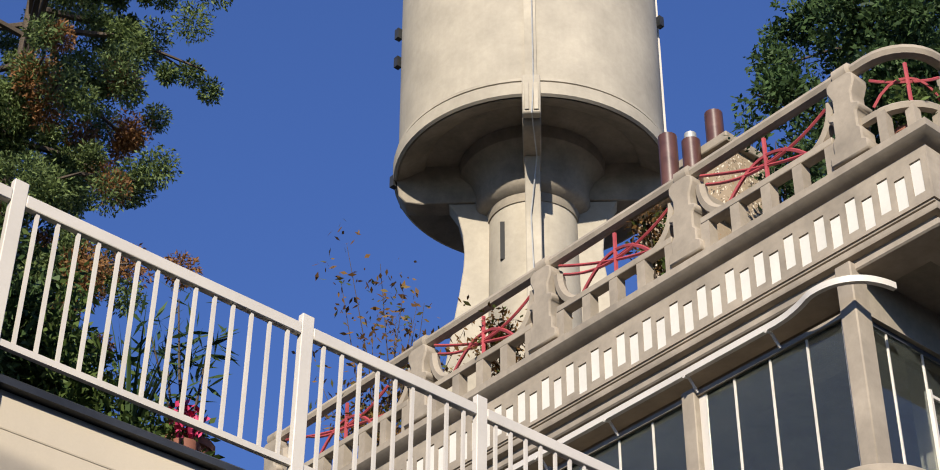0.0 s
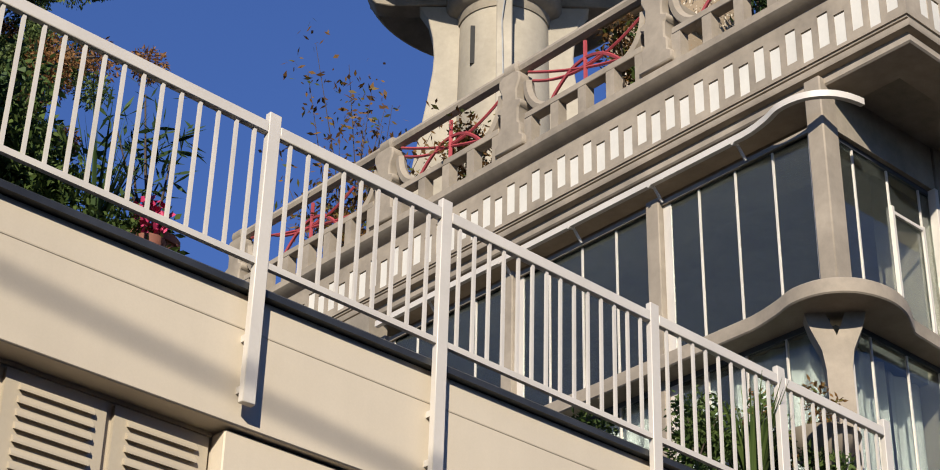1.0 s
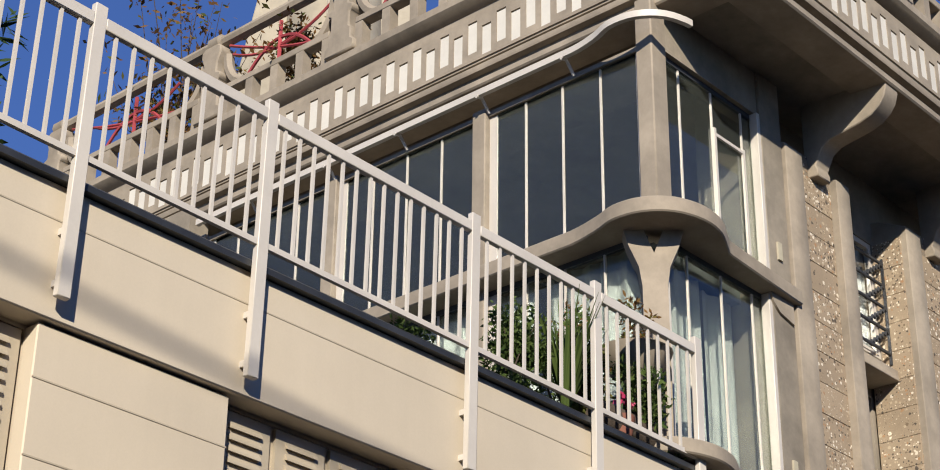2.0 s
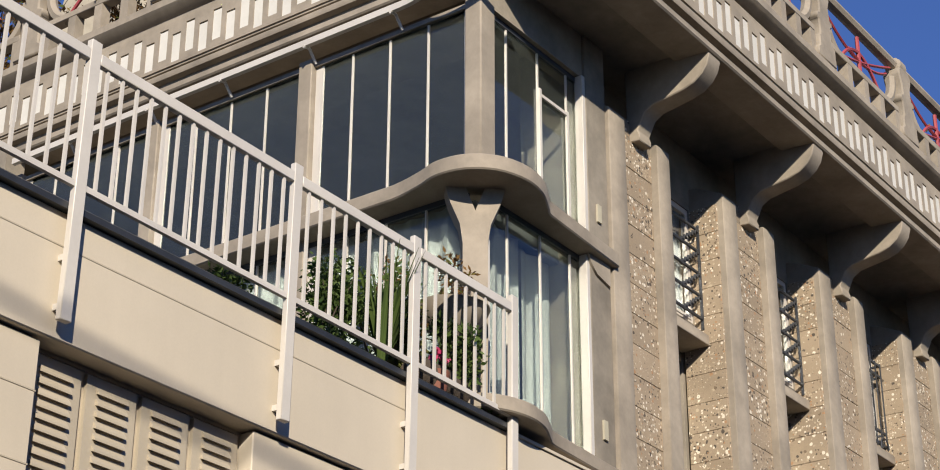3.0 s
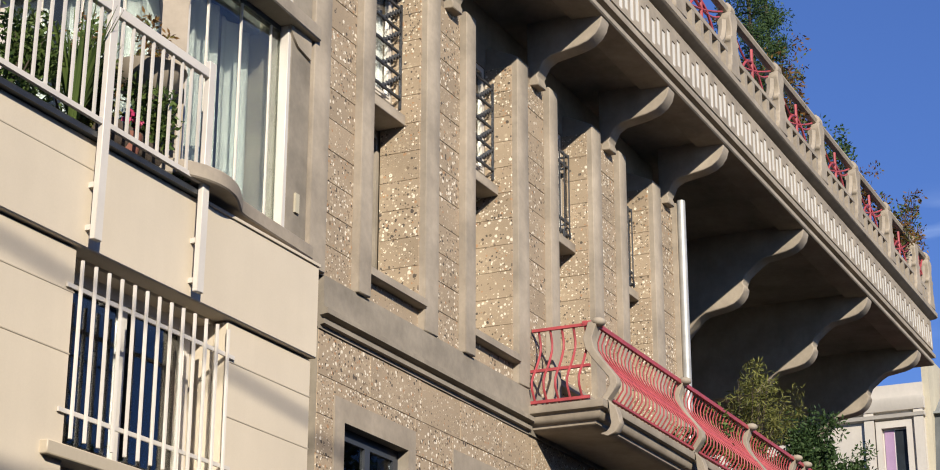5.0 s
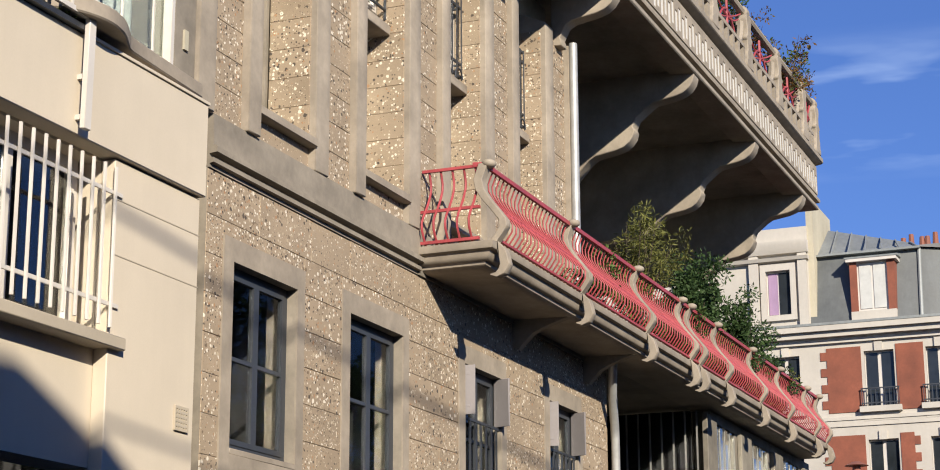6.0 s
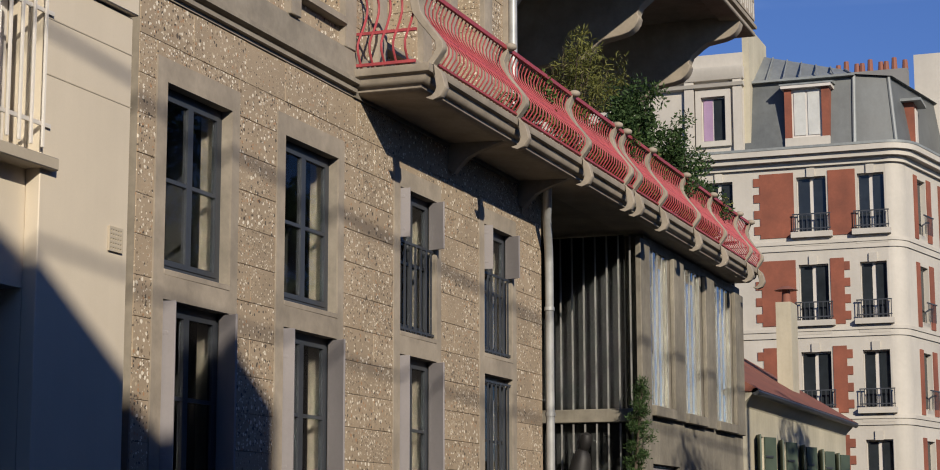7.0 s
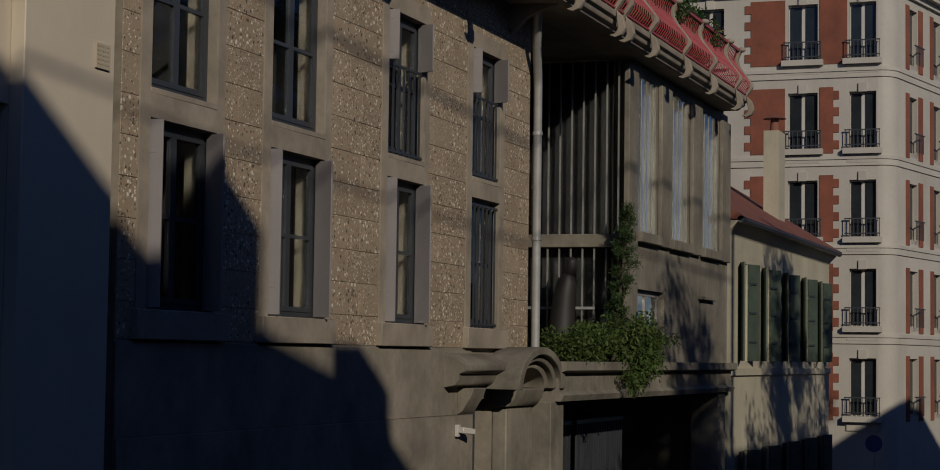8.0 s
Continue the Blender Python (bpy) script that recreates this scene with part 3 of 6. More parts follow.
# white inlays in two staggered rows, with thin grey key-shaped frames round them
INL = {a: inlay_mesh(0.14, 0.42, 0.012, a) for a in "xy"}
LOWER = {a: inlay_mesh(0.14, 0.39, 0.012, a) for a in "xy"}
n_front, n_side = 64, 27
recess = [(x - 0.073, x + 0.073, z - 0.005, z + h) for i in range(n_front) for x, z, h in ((TX0 + 0.35 + i * 0.455, 13.9, 0.44), (TX0 + 0.58 + i * 0.455, 13.82, 0.41))]
part("frieze", pierced(bmesh.new(), "x", TX0 - 0.001, TX1 - 0.02, 13.77, 14.47, TY0 - 0.001, TY0 + 0.021, recess), CONCRETE_PALE, house, "concrete frieze with staggered slots")
recess = [(y - 0.073, y + 0.073, z - 0.005, z + h) for i in range(n_side) for y, z, h in ((TY0 + 0.17 + i * 0.455, 13.9, 0.44), (TY0 + 0.40 + i * 0.455, 13.82, 0.41))]
part("frieze", pierced(bmesh.new(), "y", TY0 + 0.022, 21.8, 13.77, 14.47, TX0 - 0.001, TX0 + 0.021, recess), CONCRETE_PALE, house)
for i in range(n_front):
    x = TX0 + 0.35 + i * 0.455
    cast("inlay", INL["x"], INLAY, house, (x, TY0 + 0.02, 13.9))
    cast("inlay", LOWER["x"], INLAY, house, (x + 0.23, TY0 + 0.02, 13.82))
for i in range(n_side):
    y = TY0 + 0.17 + i * 0.455
    cast("inlay", INL["y"], INLAY, house, (TX0 + 0.02, y, 13.9))
    cast("inlay", LOWER["y"], INLAY, house, (TX0 + 0.02, y + 0.23, 13.82))


# ---- balustrade of the roof terrace ----
def bal_post(owner, x, y, axis, z=14.76, top=15.94):
    """A thick shaped concrete post: plinth, panelled shaft, necking and cap under the rail."""
    half = [(0.27, 0.0), (0.27, 0.14), (0.21, 0.18), (0.21, 0.34), (0.17, 0.38), (0.17, 0.6), (0.23, 0.63), (0.23, 0.7), (0.14, 0.74), (0.14, 0.9), (0.2, 1.04), (0.2, 1.14), (0.12, 1.2)]
    u = x if axis == "x" else y
    outline = [(u + w, z + h) for w, h in half] + [(u - w, z + h) for w, h in half[::-1]]
    c = y if axis == "x" else x
    bm = prism(bmesh.new(), outline, "y" if axis == "x" else "x", c - 0.13, c + 0.13)
    pst = part("post", bm, CONCRETE_PALE, owner, "", 0.02)
    bm = bmesh.new()
    if axis == "x":
        tube(bm, [(x - 0.13, y, top + 0.09), (x - 0.1, y, top + 0.09), (x + 0.1, y, top + 0.09), (x + 0.13, y, top + 0.09)], [0.09, 0.13, 0.13, 0.09], 10)
    else:
        tube(bm, [(x, y - 0.13, top + 0.09), (x, y - 0.1, top + 0.09), (x, y + 0.1, top + 0.09), (x, y + 0.13, top + 0.09)], [0.09, 0.13, 0.13, 0.09], 10)
    part("collar", bm, CONCRETE_PALE, pst)


def bal_panel(owner, a, b, z=14.76, iron=RED_IRON):
    """From post a to post b: a low openwork parapet with curled ends and a red iron ornament over it."""
    a, b = Vector(a), Vector(b)
    L = (b - a).length
    d = (b - a) / L
    lo, hi = 0.24, L - 0.24
    def P(s, h):
        return a + d * s + Vector((0, 0, z + h))
    part("low_rail", beam(bmesh.new(), P(lo, 0.43), P(hi, 0.43), 0.16, 0.1), CONCRETE_PALE, owner, "", 0.01)
    n = max(3, round((hi - lo) / 0.5))
    for i in range(n + 1):
        s = lo + 0.06 + (hi - lo - 0.12) * i / n
        part("baluster", beam(bmesh.new(), P(s, 0.0), P(s, 0.38), 0.15, 0.14, up=d), CONCRETE_PALE, owner)
    for s0, sg in ((lo, 1), (hi, -1)):
        pts = [P(s0 + sg * 0.44 * (1 - math.sin(u * math.pi / 16)), 0.43 + 0.56 * (1 - math.cos(u * math.pi / 16))) for u in range(9)]
        bm = bmesh.new()
        tube(bm, pts, [0.075] * 9, 6)
        part("scroll", bm, CONCRETE_PALE, owner)
    m = L / 2
    orn = part("ornament", tube(bmesh.new(), [P(m, 0.40), P(m, 1.12)], 0.03, 6), iron, owner, "red painted iron ornament")
    def arc(pts, r=0.022):
        part("ornament_bar", tube(bmesh.new(), pts, r, 5), iron, orn)
    arc([P(m + (u - 8) / 8 * 0.62, 0.5 + 0.36 * (1 - ((u - 8) / 8) ** 2)) for u in range(17)], 0.026)
    arc([P(m + (u - 8) / 8 * 0.95, 0.98 - 0.26 * (1 - ((u - 8) / 8) ** 2)) for u in range(17)])
    arc([P(lo + (hi - lo) * u / 16, 0.46 + 0.7 * (u / 16) ** 1.5) for u in range(17)])
    arc([P(m - 0.32 + 0.64 * u / 8, 0.80 - 0.05 * math.sin(u / 8 * math.pi)) for u in range(9)], 0.014)


bal = thing("balustrade", (28, 9, 14.76), "grey concrete balustrade with red iron ornaments round the roof", "balustrade")
SIDE_Y = [9.75, 12.3, 14.85, 17.4, 20.9]
FRONT_X = [15.0, 17.55, 20.3, 23.0, 25.75, 28.5, 31.25, 34.0, 36.75, 39.5, 42.0, 43.35]
bx, by = TX0 + 0.0, TY0 + 0.02
for y in SIDE_Y:
    bal_post(bal, bx, y, "y")
for x in FRONT_X:
    bal_post(bal, x, by, "x")
for a, b in zip(SIDE_Y, SIDE_Y[1:]):
    bal_panel(bal, (bx, a, 0), (bx, b, 0))
for a, b in zip(FRONT_X, FRONT_X[1:]):
    bal_panel(bal, (a, by, 0), (b, by, 0))
corner = [(bx, 9.75)] + [(bx + 0.55 * (1 - math.cos(u * math.pi / 16)), by + 0.55 * (1 - math.sin(u * math.pi / 16))) for u in range(9)] + [(15.0, by)]
path = [(bx, 20.9)] + corner + [(43.35, by)]
part("handrail", tube(bmesh.new(), [(x, y, 16.03) for x, y in path], 0.085, 8), CONCRETE_PALE, bal, "rounded concrete handrail")
part("low_rail", tube(bmesh.new(), [(x, y, 15.22) for x, y in corner], 0.07, 6), CONCRETE_PALE, bal)
for k in (2, 5, 8):
    x, y = corner[k]
    part("baluster", box(bmesh.new(), x - 0.06, x + 0.06, y - 0.06, y + 0.06, 14.76, 15.2), CONCRETE_PALE, bal)
cxy = corner[5]
orn = part("ornament", tube(bmesh.new(), [(cxy[0], cxy[1], 15.2), (cxy[0], cxy[1], 15.85)], 0.026, 6), RED_IRON, bal, "red painted iron ornament")
for hz, bow in ((15.35, 0.28), (15.75, -0.18)):
    part("ornament_bar", tube(bmesh.new(), [(corner[k][0], corner[k][1], hz + bow * (1 - ((k - 5) / 4) ** 2)) for k in range(1, 10)], 0.02, 5), RED_IRON, orn)

def ribbon_mesh(path, z, h, w):
    """A strip h high and w wide that follows a plan path, shaped in one piece."""
    bm = bmesh.new()
    rings = []
    for i, p in enumerate(path):
        d = Vector(path[min(i + 1, len(path) - 1)]) - Vector(path[max(i - 1, 0)])
        n = Vector((-d.y, d.x)).normalized() * (w / 2)
        rings.append([bm.verts.new((p[0] + s * n.x, p[1] + s * n.y, z + t)) for s, t in ((-1, 0), (1, 0), (1, h), (-1, h))])
    for a, b in zip(rings, rings[1:]):
        for k in range(4):
            bm.faces.new((a[k], a[(k + 1) % 4], b[(k + 1) % 4], b[k]))
    bm.faces.new(rings[0])
    bm.faces.new(rings[-1][::-1])
    return bm


# ---- the glazed corner over the terrace ----
def bow(off=0.0, tail=17.6, tip=16.6, inner=True):
    """Plan of an edge that runs along the side, swells round the corner post and runs on to the pier."""
    ctrl = [(13.78, 11.5), (13.78, 10.95), (13.70, 10.55), (13.61, 10.25), (13.66, 9.92), (13.88, 9.66), (14.24, 9.54), (14.6, 9.58), (14.95, 9.74), (15.1, 9.79), (15.75, 9.83)]
    pts = [(13.78 - off, tail)]
    for i in range(1, len(ctrl) - 2):
        p0, p1, q1, q2 = (Vector(ctrl[k]) for k in (i - 1, i, i + 1, i + 2))
        for u in range(4):
            s = u / 4
            v = 0.5 * (2 * p1 + (q1 - p0) * s + (2 * p0 - 5 * p1 + 4 * q1 - q2) * s * s + (3 * p1 - p0 - 3 * q1 + q2) * s ** 3)
            k = Vector((14.4, 10.4)) - v
            pts.append(tuple(v - k.normalized() * off))
    pts += [(15.1, 9.79 - off), (15.75, 9.83 - off)]
    if not inner:
        return pts
    return pts + [(tip, 9.88 - off), (tip, FY + 0.25), (SX + 0.3, FY + 0.25), (SX + 0.3, tail)]


part("bow_slab", prism(bmesh.new(), bow(), "z", 10.62, 10.8), CONCRETE_PALE, house, "thin concrete slab swelling round the corner", 0.015)
part("curb", prism(bmesh.new(), bow(-0.02), "z", 8.04, 8.2), CONCRETE_PALE, house, "", 0.015)
ribbon = [(x, y) for x, y in bow(-0.07, tail=17.2, inner=False) if not (x > 14.3 and y < 10)]
gutter = part("gutter", ribbon_mesh(ribbon, 13.01, 0.08, 0.06), WHITE, house, "thin white strip that swells round the corner")
for y in (11.05, 12.3, 13.6, 14.8, 16.2):
    part("strut", tube(bmesh.new(), [(13.8, y, 13.0), (13.9, y, 13.02), (14.03, y, 12.88)], 0.02, 5), WHITE, gutter)
COLS = [12.44, 14.87, 17.3]
part("corner_column", box(bmesh.new(), SX + 0.03, SX + 0.3, FY - 0.02, FY + 0.2, 10.8, 13.5), CONCRETE_PALE, house, "", 0.015)
fork = [(0.02, 8.2), (0.28, 8.2), (0.28, 9.98), (0.31, 10.2), (0.41, 10.44), (0.46, 10.62), (0.25, 10.62), (0.15, 10.36), (0.05, 10.62), (-0.16, 10.62), (-0.11, 10.44), (-0.01, 10.2), (0.02, 9.98)]
bm = prism(bmesh.new(), [(SX + u, z) for u, z in fork], "y", FY + 0.04, FY + 0.26)
bmesh.ops.rotate(bm, verts=bm.verts, cent=(SX + 0.15, FY + 0.15, 0), matrix=Matrix.Rotation(radians(-48), 3, "Z"))
part("forked_column", bm, CONCRETE_PALE, house, "concrete post forked at its head")
for y in COLS:
    part("column", box(bmesh.new(), SX + 0.0, SX + 0.24, y - 0.1, y + 0.1, 8.2, 10.62), CONCRETE_PALE, house, "", 0.012)
    part("column", box(bmesh.new(), SX + 0.0, SX + 0.24, y - 0.1, y + 0.1, 10.8, 12.96), CONCRETE_PALE, house, "", 0.012)
part("lintel", box(bmesh.new(), SX + 0.72, SX + 0.9, FY + 0.5, 17.6, 12.92, 13.5), CONCRETE, house)
part("glazing_head", box(bmesh.new(), SX + 0.05, SX + 0.9, FY + 0.16, 17.6, 12.86, 12.92), CONCRETE, house)
part("lintel", box(bmesh.new(), SX + 0.3, 16.5, FY + 0.02, FY + 0.3, 12.92, 13.5), CONCRETE, house)
part("side_wall", box(bmesh.new(), SX + 0.02, SX + 0.34, 17.57, 22.0, 7.0, 13.5), CONCRETE, house)
ends = [FY + 0.2, *COLS, 17.6]


def glazing(owner, u0, u1, z0, z1, axis, d, n, glass):
    """A run of tall panes between slim white mullions."""
    def bx_(bm, a, b, d0, d1, c0, c1):
        return box(bm, a, b, d + d0, d + d1, c0, c1) if axis == "x" else box(bm, d + d0, d + d1, a, b, c0, c1)
    fr = part("glazing", bx_(bmesh.new(), u0, u1, 0.08, 0.14, z0, z0 + 0.06), FRAME_GREY, owner)
    part("head_bar", bx_(bmesh.new(), u0, u1, 0.08, 0.14, z1 - 0.06, z1), FRAME_GREY, fr)
    marks = [u0, 14.67, 15.29, 15.88, u1] if axis == "x" else [u0 + (u1 - u0) * i / n for i in range(n + 1)]
    n = len(marks) - 1
    for i, u in enumerate(marks):
        w = 0.02 if 0 < i < n else (0.11 if axis == "y" and i == n else 0.04)
        u = min(max(u, u0 + w / 2), u1 - w / 2)
        if 0 < i < n or w:
            part("mullion", bx_(bmesh.new(), u - w / 2, u + w / 2, 0.088, 0.112, z0 + 0.06, z1 - 0.06), WHITE, fr, "slim white metal mullion")
    for i in range(n):
        a, b = marks[i] + 0.026, marks[i + 1] - 0.026
        p = part("pane", bx_(bmesh.new(), a, b, 0.10, 0.108, z0 + 0.061, z1 - 0.061), glass, fr)
        p.visible_shadow = False


for a, b in zip(ends, ends[1:]):
    a2, b2 = a + (0.1 if a in COLS else 0.0), b - (0.1 if b in COLS else 0.0)
    for z0, z1 in ((8.2, 10.62), (10.8, 12.92)):
        glazing(house, a2, b2, z0, z1, "y", SX, 4, TINTED)
for z0, z1 in ((8.2, 10.62), (10.8, 12.92)):
    glazing(house, SX + 0.3, 16.12, z0, z1, "x", FY, 3, TINTED)
    part("jamb", box(bmesh.new(), 16.055, 16.118, FY - 0.018, FY + 0.086, z0 + 0.002, z1), WHITE, house, "broad white jamb", 0.006)
bm = box(bmesh.new(), 15.28, 15.32, FY + 0.06, FY + 0.087, 10.86, 12.4)
box(bm, 15.84, 15.88, FY + 0.06, FY + 0.087, 10.86, 12.36)
box(bm, 15.32, 15.84, FY + 0.06, FY + 0.087, 12.3, 12.34)
part("opening_leaf", bm, WHITE, house, "white frame of an opening pane")
part("corner_pier", box(bmesh.new(), 16.12, 16.55, FY - 0.02, FY + 0.9, 8.0, 13.5), CONCRETE, house, "", 0.012)
part("corner_pier", prism(bmesh.new(), [(16.22, 10.42), (16.5, 10.36), (16.5, 10.62), (16.05, 10.62), (16.1, 10.52)], "y", FY - 0.05, FY + 0.2), CONCRETE_PALE, house)
for z in (8.5, 11.1):
    part("junction_box", box(bmesh.new(), 16.28, 16.36, FY - 0.045, FY - 0.02, z, z + 0.22), YELLOW, house, "small cream cover plate")

def curtain(axis, a, b, d, z0, z1, seed):
    """A hanging cloth in soft folds."""
    bm = bmesh.new()
    n = int((b - a) / 0.035)
    rows = []
    for i in range(n + 1):
        u = a + (b - a) * i / n
        w = 0.035 * math.sin(i * 0.9 + seed) + 0.015 * math.sin(i * 0.37 + 2 * seed)
        rows.append([bm.verts.new((u, d + w * k, z) if axis == "x" else (d + w * k, u, z)) for z, k in ((z0, 1.3), (z1, 0.7))])
    for p, q in zip(rows, rows[1:]):
        f = bm.faces.new((p[0], q[0], q[1], p[1]))
        f.smooth = True
    part("curtain", bm, CURTAIN, house, "pale hanging curtain")


curtain("y", FY + 0.4, 11.6, SX + 0.25, 8.4, 10.6, 1)
curtain("y", 11.75, 14.6, SX + 0.22, 8.3, 10.6, 2)
curtain("x", SX + 0.5, 15.3, FY + 0.4, 8.3, 10.6, 3)
curtain("x", 15.5, 16.1, FY + 0.5, 8.2, 10.6, 4)

# rooms behind: floors, back wall and partitions keep the daylight out, coloured near black for indoor shade
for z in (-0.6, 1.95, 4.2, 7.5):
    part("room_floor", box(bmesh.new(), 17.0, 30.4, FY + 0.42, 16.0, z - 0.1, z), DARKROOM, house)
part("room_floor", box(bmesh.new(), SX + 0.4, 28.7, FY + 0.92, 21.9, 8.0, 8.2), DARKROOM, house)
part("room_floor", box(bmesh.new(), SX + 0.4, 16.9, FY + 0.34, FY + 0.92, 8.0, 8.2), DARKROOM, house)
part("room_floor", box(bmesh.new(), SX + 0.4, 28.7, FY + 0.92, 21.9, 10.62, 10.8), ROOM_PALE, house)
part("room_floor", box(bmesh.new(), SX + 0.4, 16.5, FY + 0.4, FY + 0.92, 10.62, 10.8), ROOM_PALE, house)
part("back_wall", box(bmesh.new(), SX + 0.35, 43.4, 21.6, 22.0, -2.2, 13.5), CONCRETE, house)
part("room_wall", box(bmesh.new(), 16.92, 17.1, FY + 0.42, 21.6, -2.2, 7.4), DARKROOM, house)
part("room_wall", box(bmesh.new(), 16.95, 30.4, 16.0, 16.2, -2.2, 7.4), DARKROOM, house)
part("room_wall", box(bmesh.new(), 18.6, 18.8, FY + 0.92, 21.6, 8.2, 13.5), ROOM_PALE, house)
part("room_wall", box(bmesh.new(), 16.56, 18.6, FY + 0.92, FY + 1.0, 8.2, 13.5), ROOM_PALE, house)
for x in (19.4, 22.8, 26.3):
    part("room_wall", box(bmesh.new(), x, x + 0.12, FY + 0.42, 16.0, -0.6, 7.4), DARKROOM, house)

# set-back part to the right, behind the long consoles and over the bay
# Added dark sheet and posts: their colour supplies the deep shade under the slab.
part("setback_glazing", box(bmesh.new(), 28.8, 43.4, 14.6, 14.7, 7.735, 13.5), ROOM_GLASS, house, "dark sheet for the shade behind the consoles")
for k in range(8):
    part("setback_post", box(bmesh.new(), 28.9 + k * 1.9, 29.05 + k * 1.9, 14.45, 14.6, 7.735, 13.5), DARK_IRON, house)
part("setback_side", box(bmesh.new(), 28.5, 28.8, FY + 0.6, 14.7, 7.6, 13.5), CONCRETE, house)

# ---- balcony with red railing ----
BX0, BX1, BY = 22.45, 43.4, 8.95
BAL = [(0.95, 7.44), (0.24, 7.42), (0.15, 7.43), (0.11, 7.46), (0.10, 7.50), (0.04, 7.52), (0.01, 7.56), (0.0, 7.62), (-0.06, 7.64), (-0.07, 7.66), (-0.07, 7.74), (0.95, 7.74)]
bm = bmesh.new()
rings = [[bm.verts.new(q) for q in ((BX0 + d, 10.02, z), (BX0 + d, BY + d, z), (BX1 - d, BY + d, z), (BX1 - d, 12.9, z))] for d, z in BAL]
for i in range(len(rings)):
    a, b = rings[i], rings[(i + 1) % len(rings)]
    for k in range(3):
        bm.faces.new((a[k], a[k + 1], b[k + 1], b[k]))
bm.faces.new([r[0] for r in rings])
bm.faces.new([r[3] for r in rings][::-1])
part("balcony_slab", bm, CONCRETE_PALE, house, "moulded concrete balcony slab")
part("balcony_floor", box(bmesh.new(), BX0 + 0.9, BX1 - 0.9, BY + 0.9, 15.0, 7.44, 7.735), CONCRETE, house)
for x in (26.05, 29.3):
    pts = [(10.03, 7.06), (9.9, 6.98), (9.86, 7.04)] + [(9.8 - 0.7 * u / 6, 7.1 + 0.32 * (u / 6) ** 0.6) for u in range(7)] + [(10.03, 7.45)]
    part("balcony_console", prism(bmesh.new(), pts, "x", x - 0.07, x + 0.07), CONCRETE, house)


def belly(h):
    """How far the railing swells outwards at height h over the slab (0 to 1.1)."""
    return 0.25 * math.exp(-((h - 0.26) / 0.25) ** 2) - 0.11 * math.exp(-((h - 0.86) / 0.2) ** 2)


rail = thing("balcony_railing", (33, 9.0, 7.74), "faded red iron railing with curved concrete posts on a balcony", "railing")
BZ = 7.74
POSTS = [22.62, 26.05, 29.3, 31.9, 32.5, 34.3, 37.0, 39.4, 42.0, 43.25]
HS = [0.02, 0.12, 0.22, 0.32, 0.45, 0.6, 0.75, 0.9, 1.02, 1.12]
for x in POSTS:
    out = [(9.05 - belly(h) - 0.06, BZ + h) for h in HS]
    back = [(9.05 - belly(h) + 0.04 + 0.03 * h, BZ + h) for h in HS[::-1]]
    mid = [(8.99, BZ - 0.43), (8.90, BZ - 0.44), (8.82, BZ - 0.39), (8.78, BZ - 0.30), (8.80, BZ - 0.2), (8.83, BZ - 0.1), (8.83, BZ + 0.0)]
    wid = [0.008, 0.035, 0.055, 0.065, 0.06, 0.055, 0.05]
    outer, inner = [], []
    for q in range(7):
        d = (Vector(mid[min(q + 1, 6)]) - Vector(mid[max(q - 1, 0)])).normalized()
        outer.append((mid[q][0] - d.y * wid[q], mid[q][1] + d.x * wid[q]))
        inner.append((mid[q][0] + d.y * wid[q], mid[q][1] - d.x * wid[q]))
    pst = part("post", prism(bmesh.new(), outer[:-1] + out + back + inner[::-1], "x", x - 0.08, x + 0.08), CONCRETE_PALE, rail, "curved concrete post ending in a scroll", 0.012)
    bm = bmesh.new()
    bmesh.ops.create_icosphere(bm, subdivisions=2, radius=0.09, matrix=Matrix.Translation((x, 9.02, BZ + 1.12)) @ Matrix.Diagonal((1.2, 1.15, 0.72, 1)))
    part("cap", bm, CONCRETE_PALE, pst, "", 0, True)
bar_pts = [(0, -belly(h * 1.1), h * 1.1) for h in [i / 11 for i in range(12)]]
bm = tube(bmesh.new(), bar_pts, 0.0125, 5)
bmesh.ops.recalc_face_normals(bm, faces=bm.faces)
BAR = bpy.data.meshes.new("bar")
bm.to_mesh(BAR)
bm.free()
BAR.materials.append(RED_IRON)
for a, b in zip(POSTS, POSTS[1:]):
    n = max(2, round((b - a) / 0.145))
    for i in range(1, n):
        cast("bar", BAR, RED_IRON, rail, (a + (b - a) * i / n, 9.04, BZ + 0.02))
    for h in (0.06, 0.5, 1.1):
        y = 9.04 - belly(h)
        part("rail", box(bmesh.new(), a + 0.07, b - 0.07, y - 0.022, y + 0.022, BZ + h - (0.03 if h > 1 else 0.016), BZ + h + (0.03 if h > 1 else 0.016)), RED_IRON, rail)
for i in range(1, 6):
    y = 9.04 + i * 0.17
    bm = tube(bmesh.new(), [(BX0 + 0.12 - belly(h * 1.1) * 0.9, y, BZ + 0.02 + h * 1.1) for h in [k / 11 for k in range(12)]], 0.017, 6)
    part("bar", bm, RED_IRON, rail)
for h in (0.06, 0.5, 1.1):
    x = BX0 + 0.12 - belly(h) * 0.9
    part("rail", box(bmesh.new(), x - 0.022, x + 0.022, 9.1, 9.98, BZ + h - 0.02, BZ + h + 0.02), RED_IRON, rail)
part("rail", tube(bmesh.new(), [(BX0 + 0.14 + 0.2 * (1 - math.cos(u * math.pi / 12)), 9.04 + 0.2 * (1 - math.sin(u * math.pi / 12)), BZ + 1.12) for u in range(7)], 0.035, 6), RED_IRON, rail)

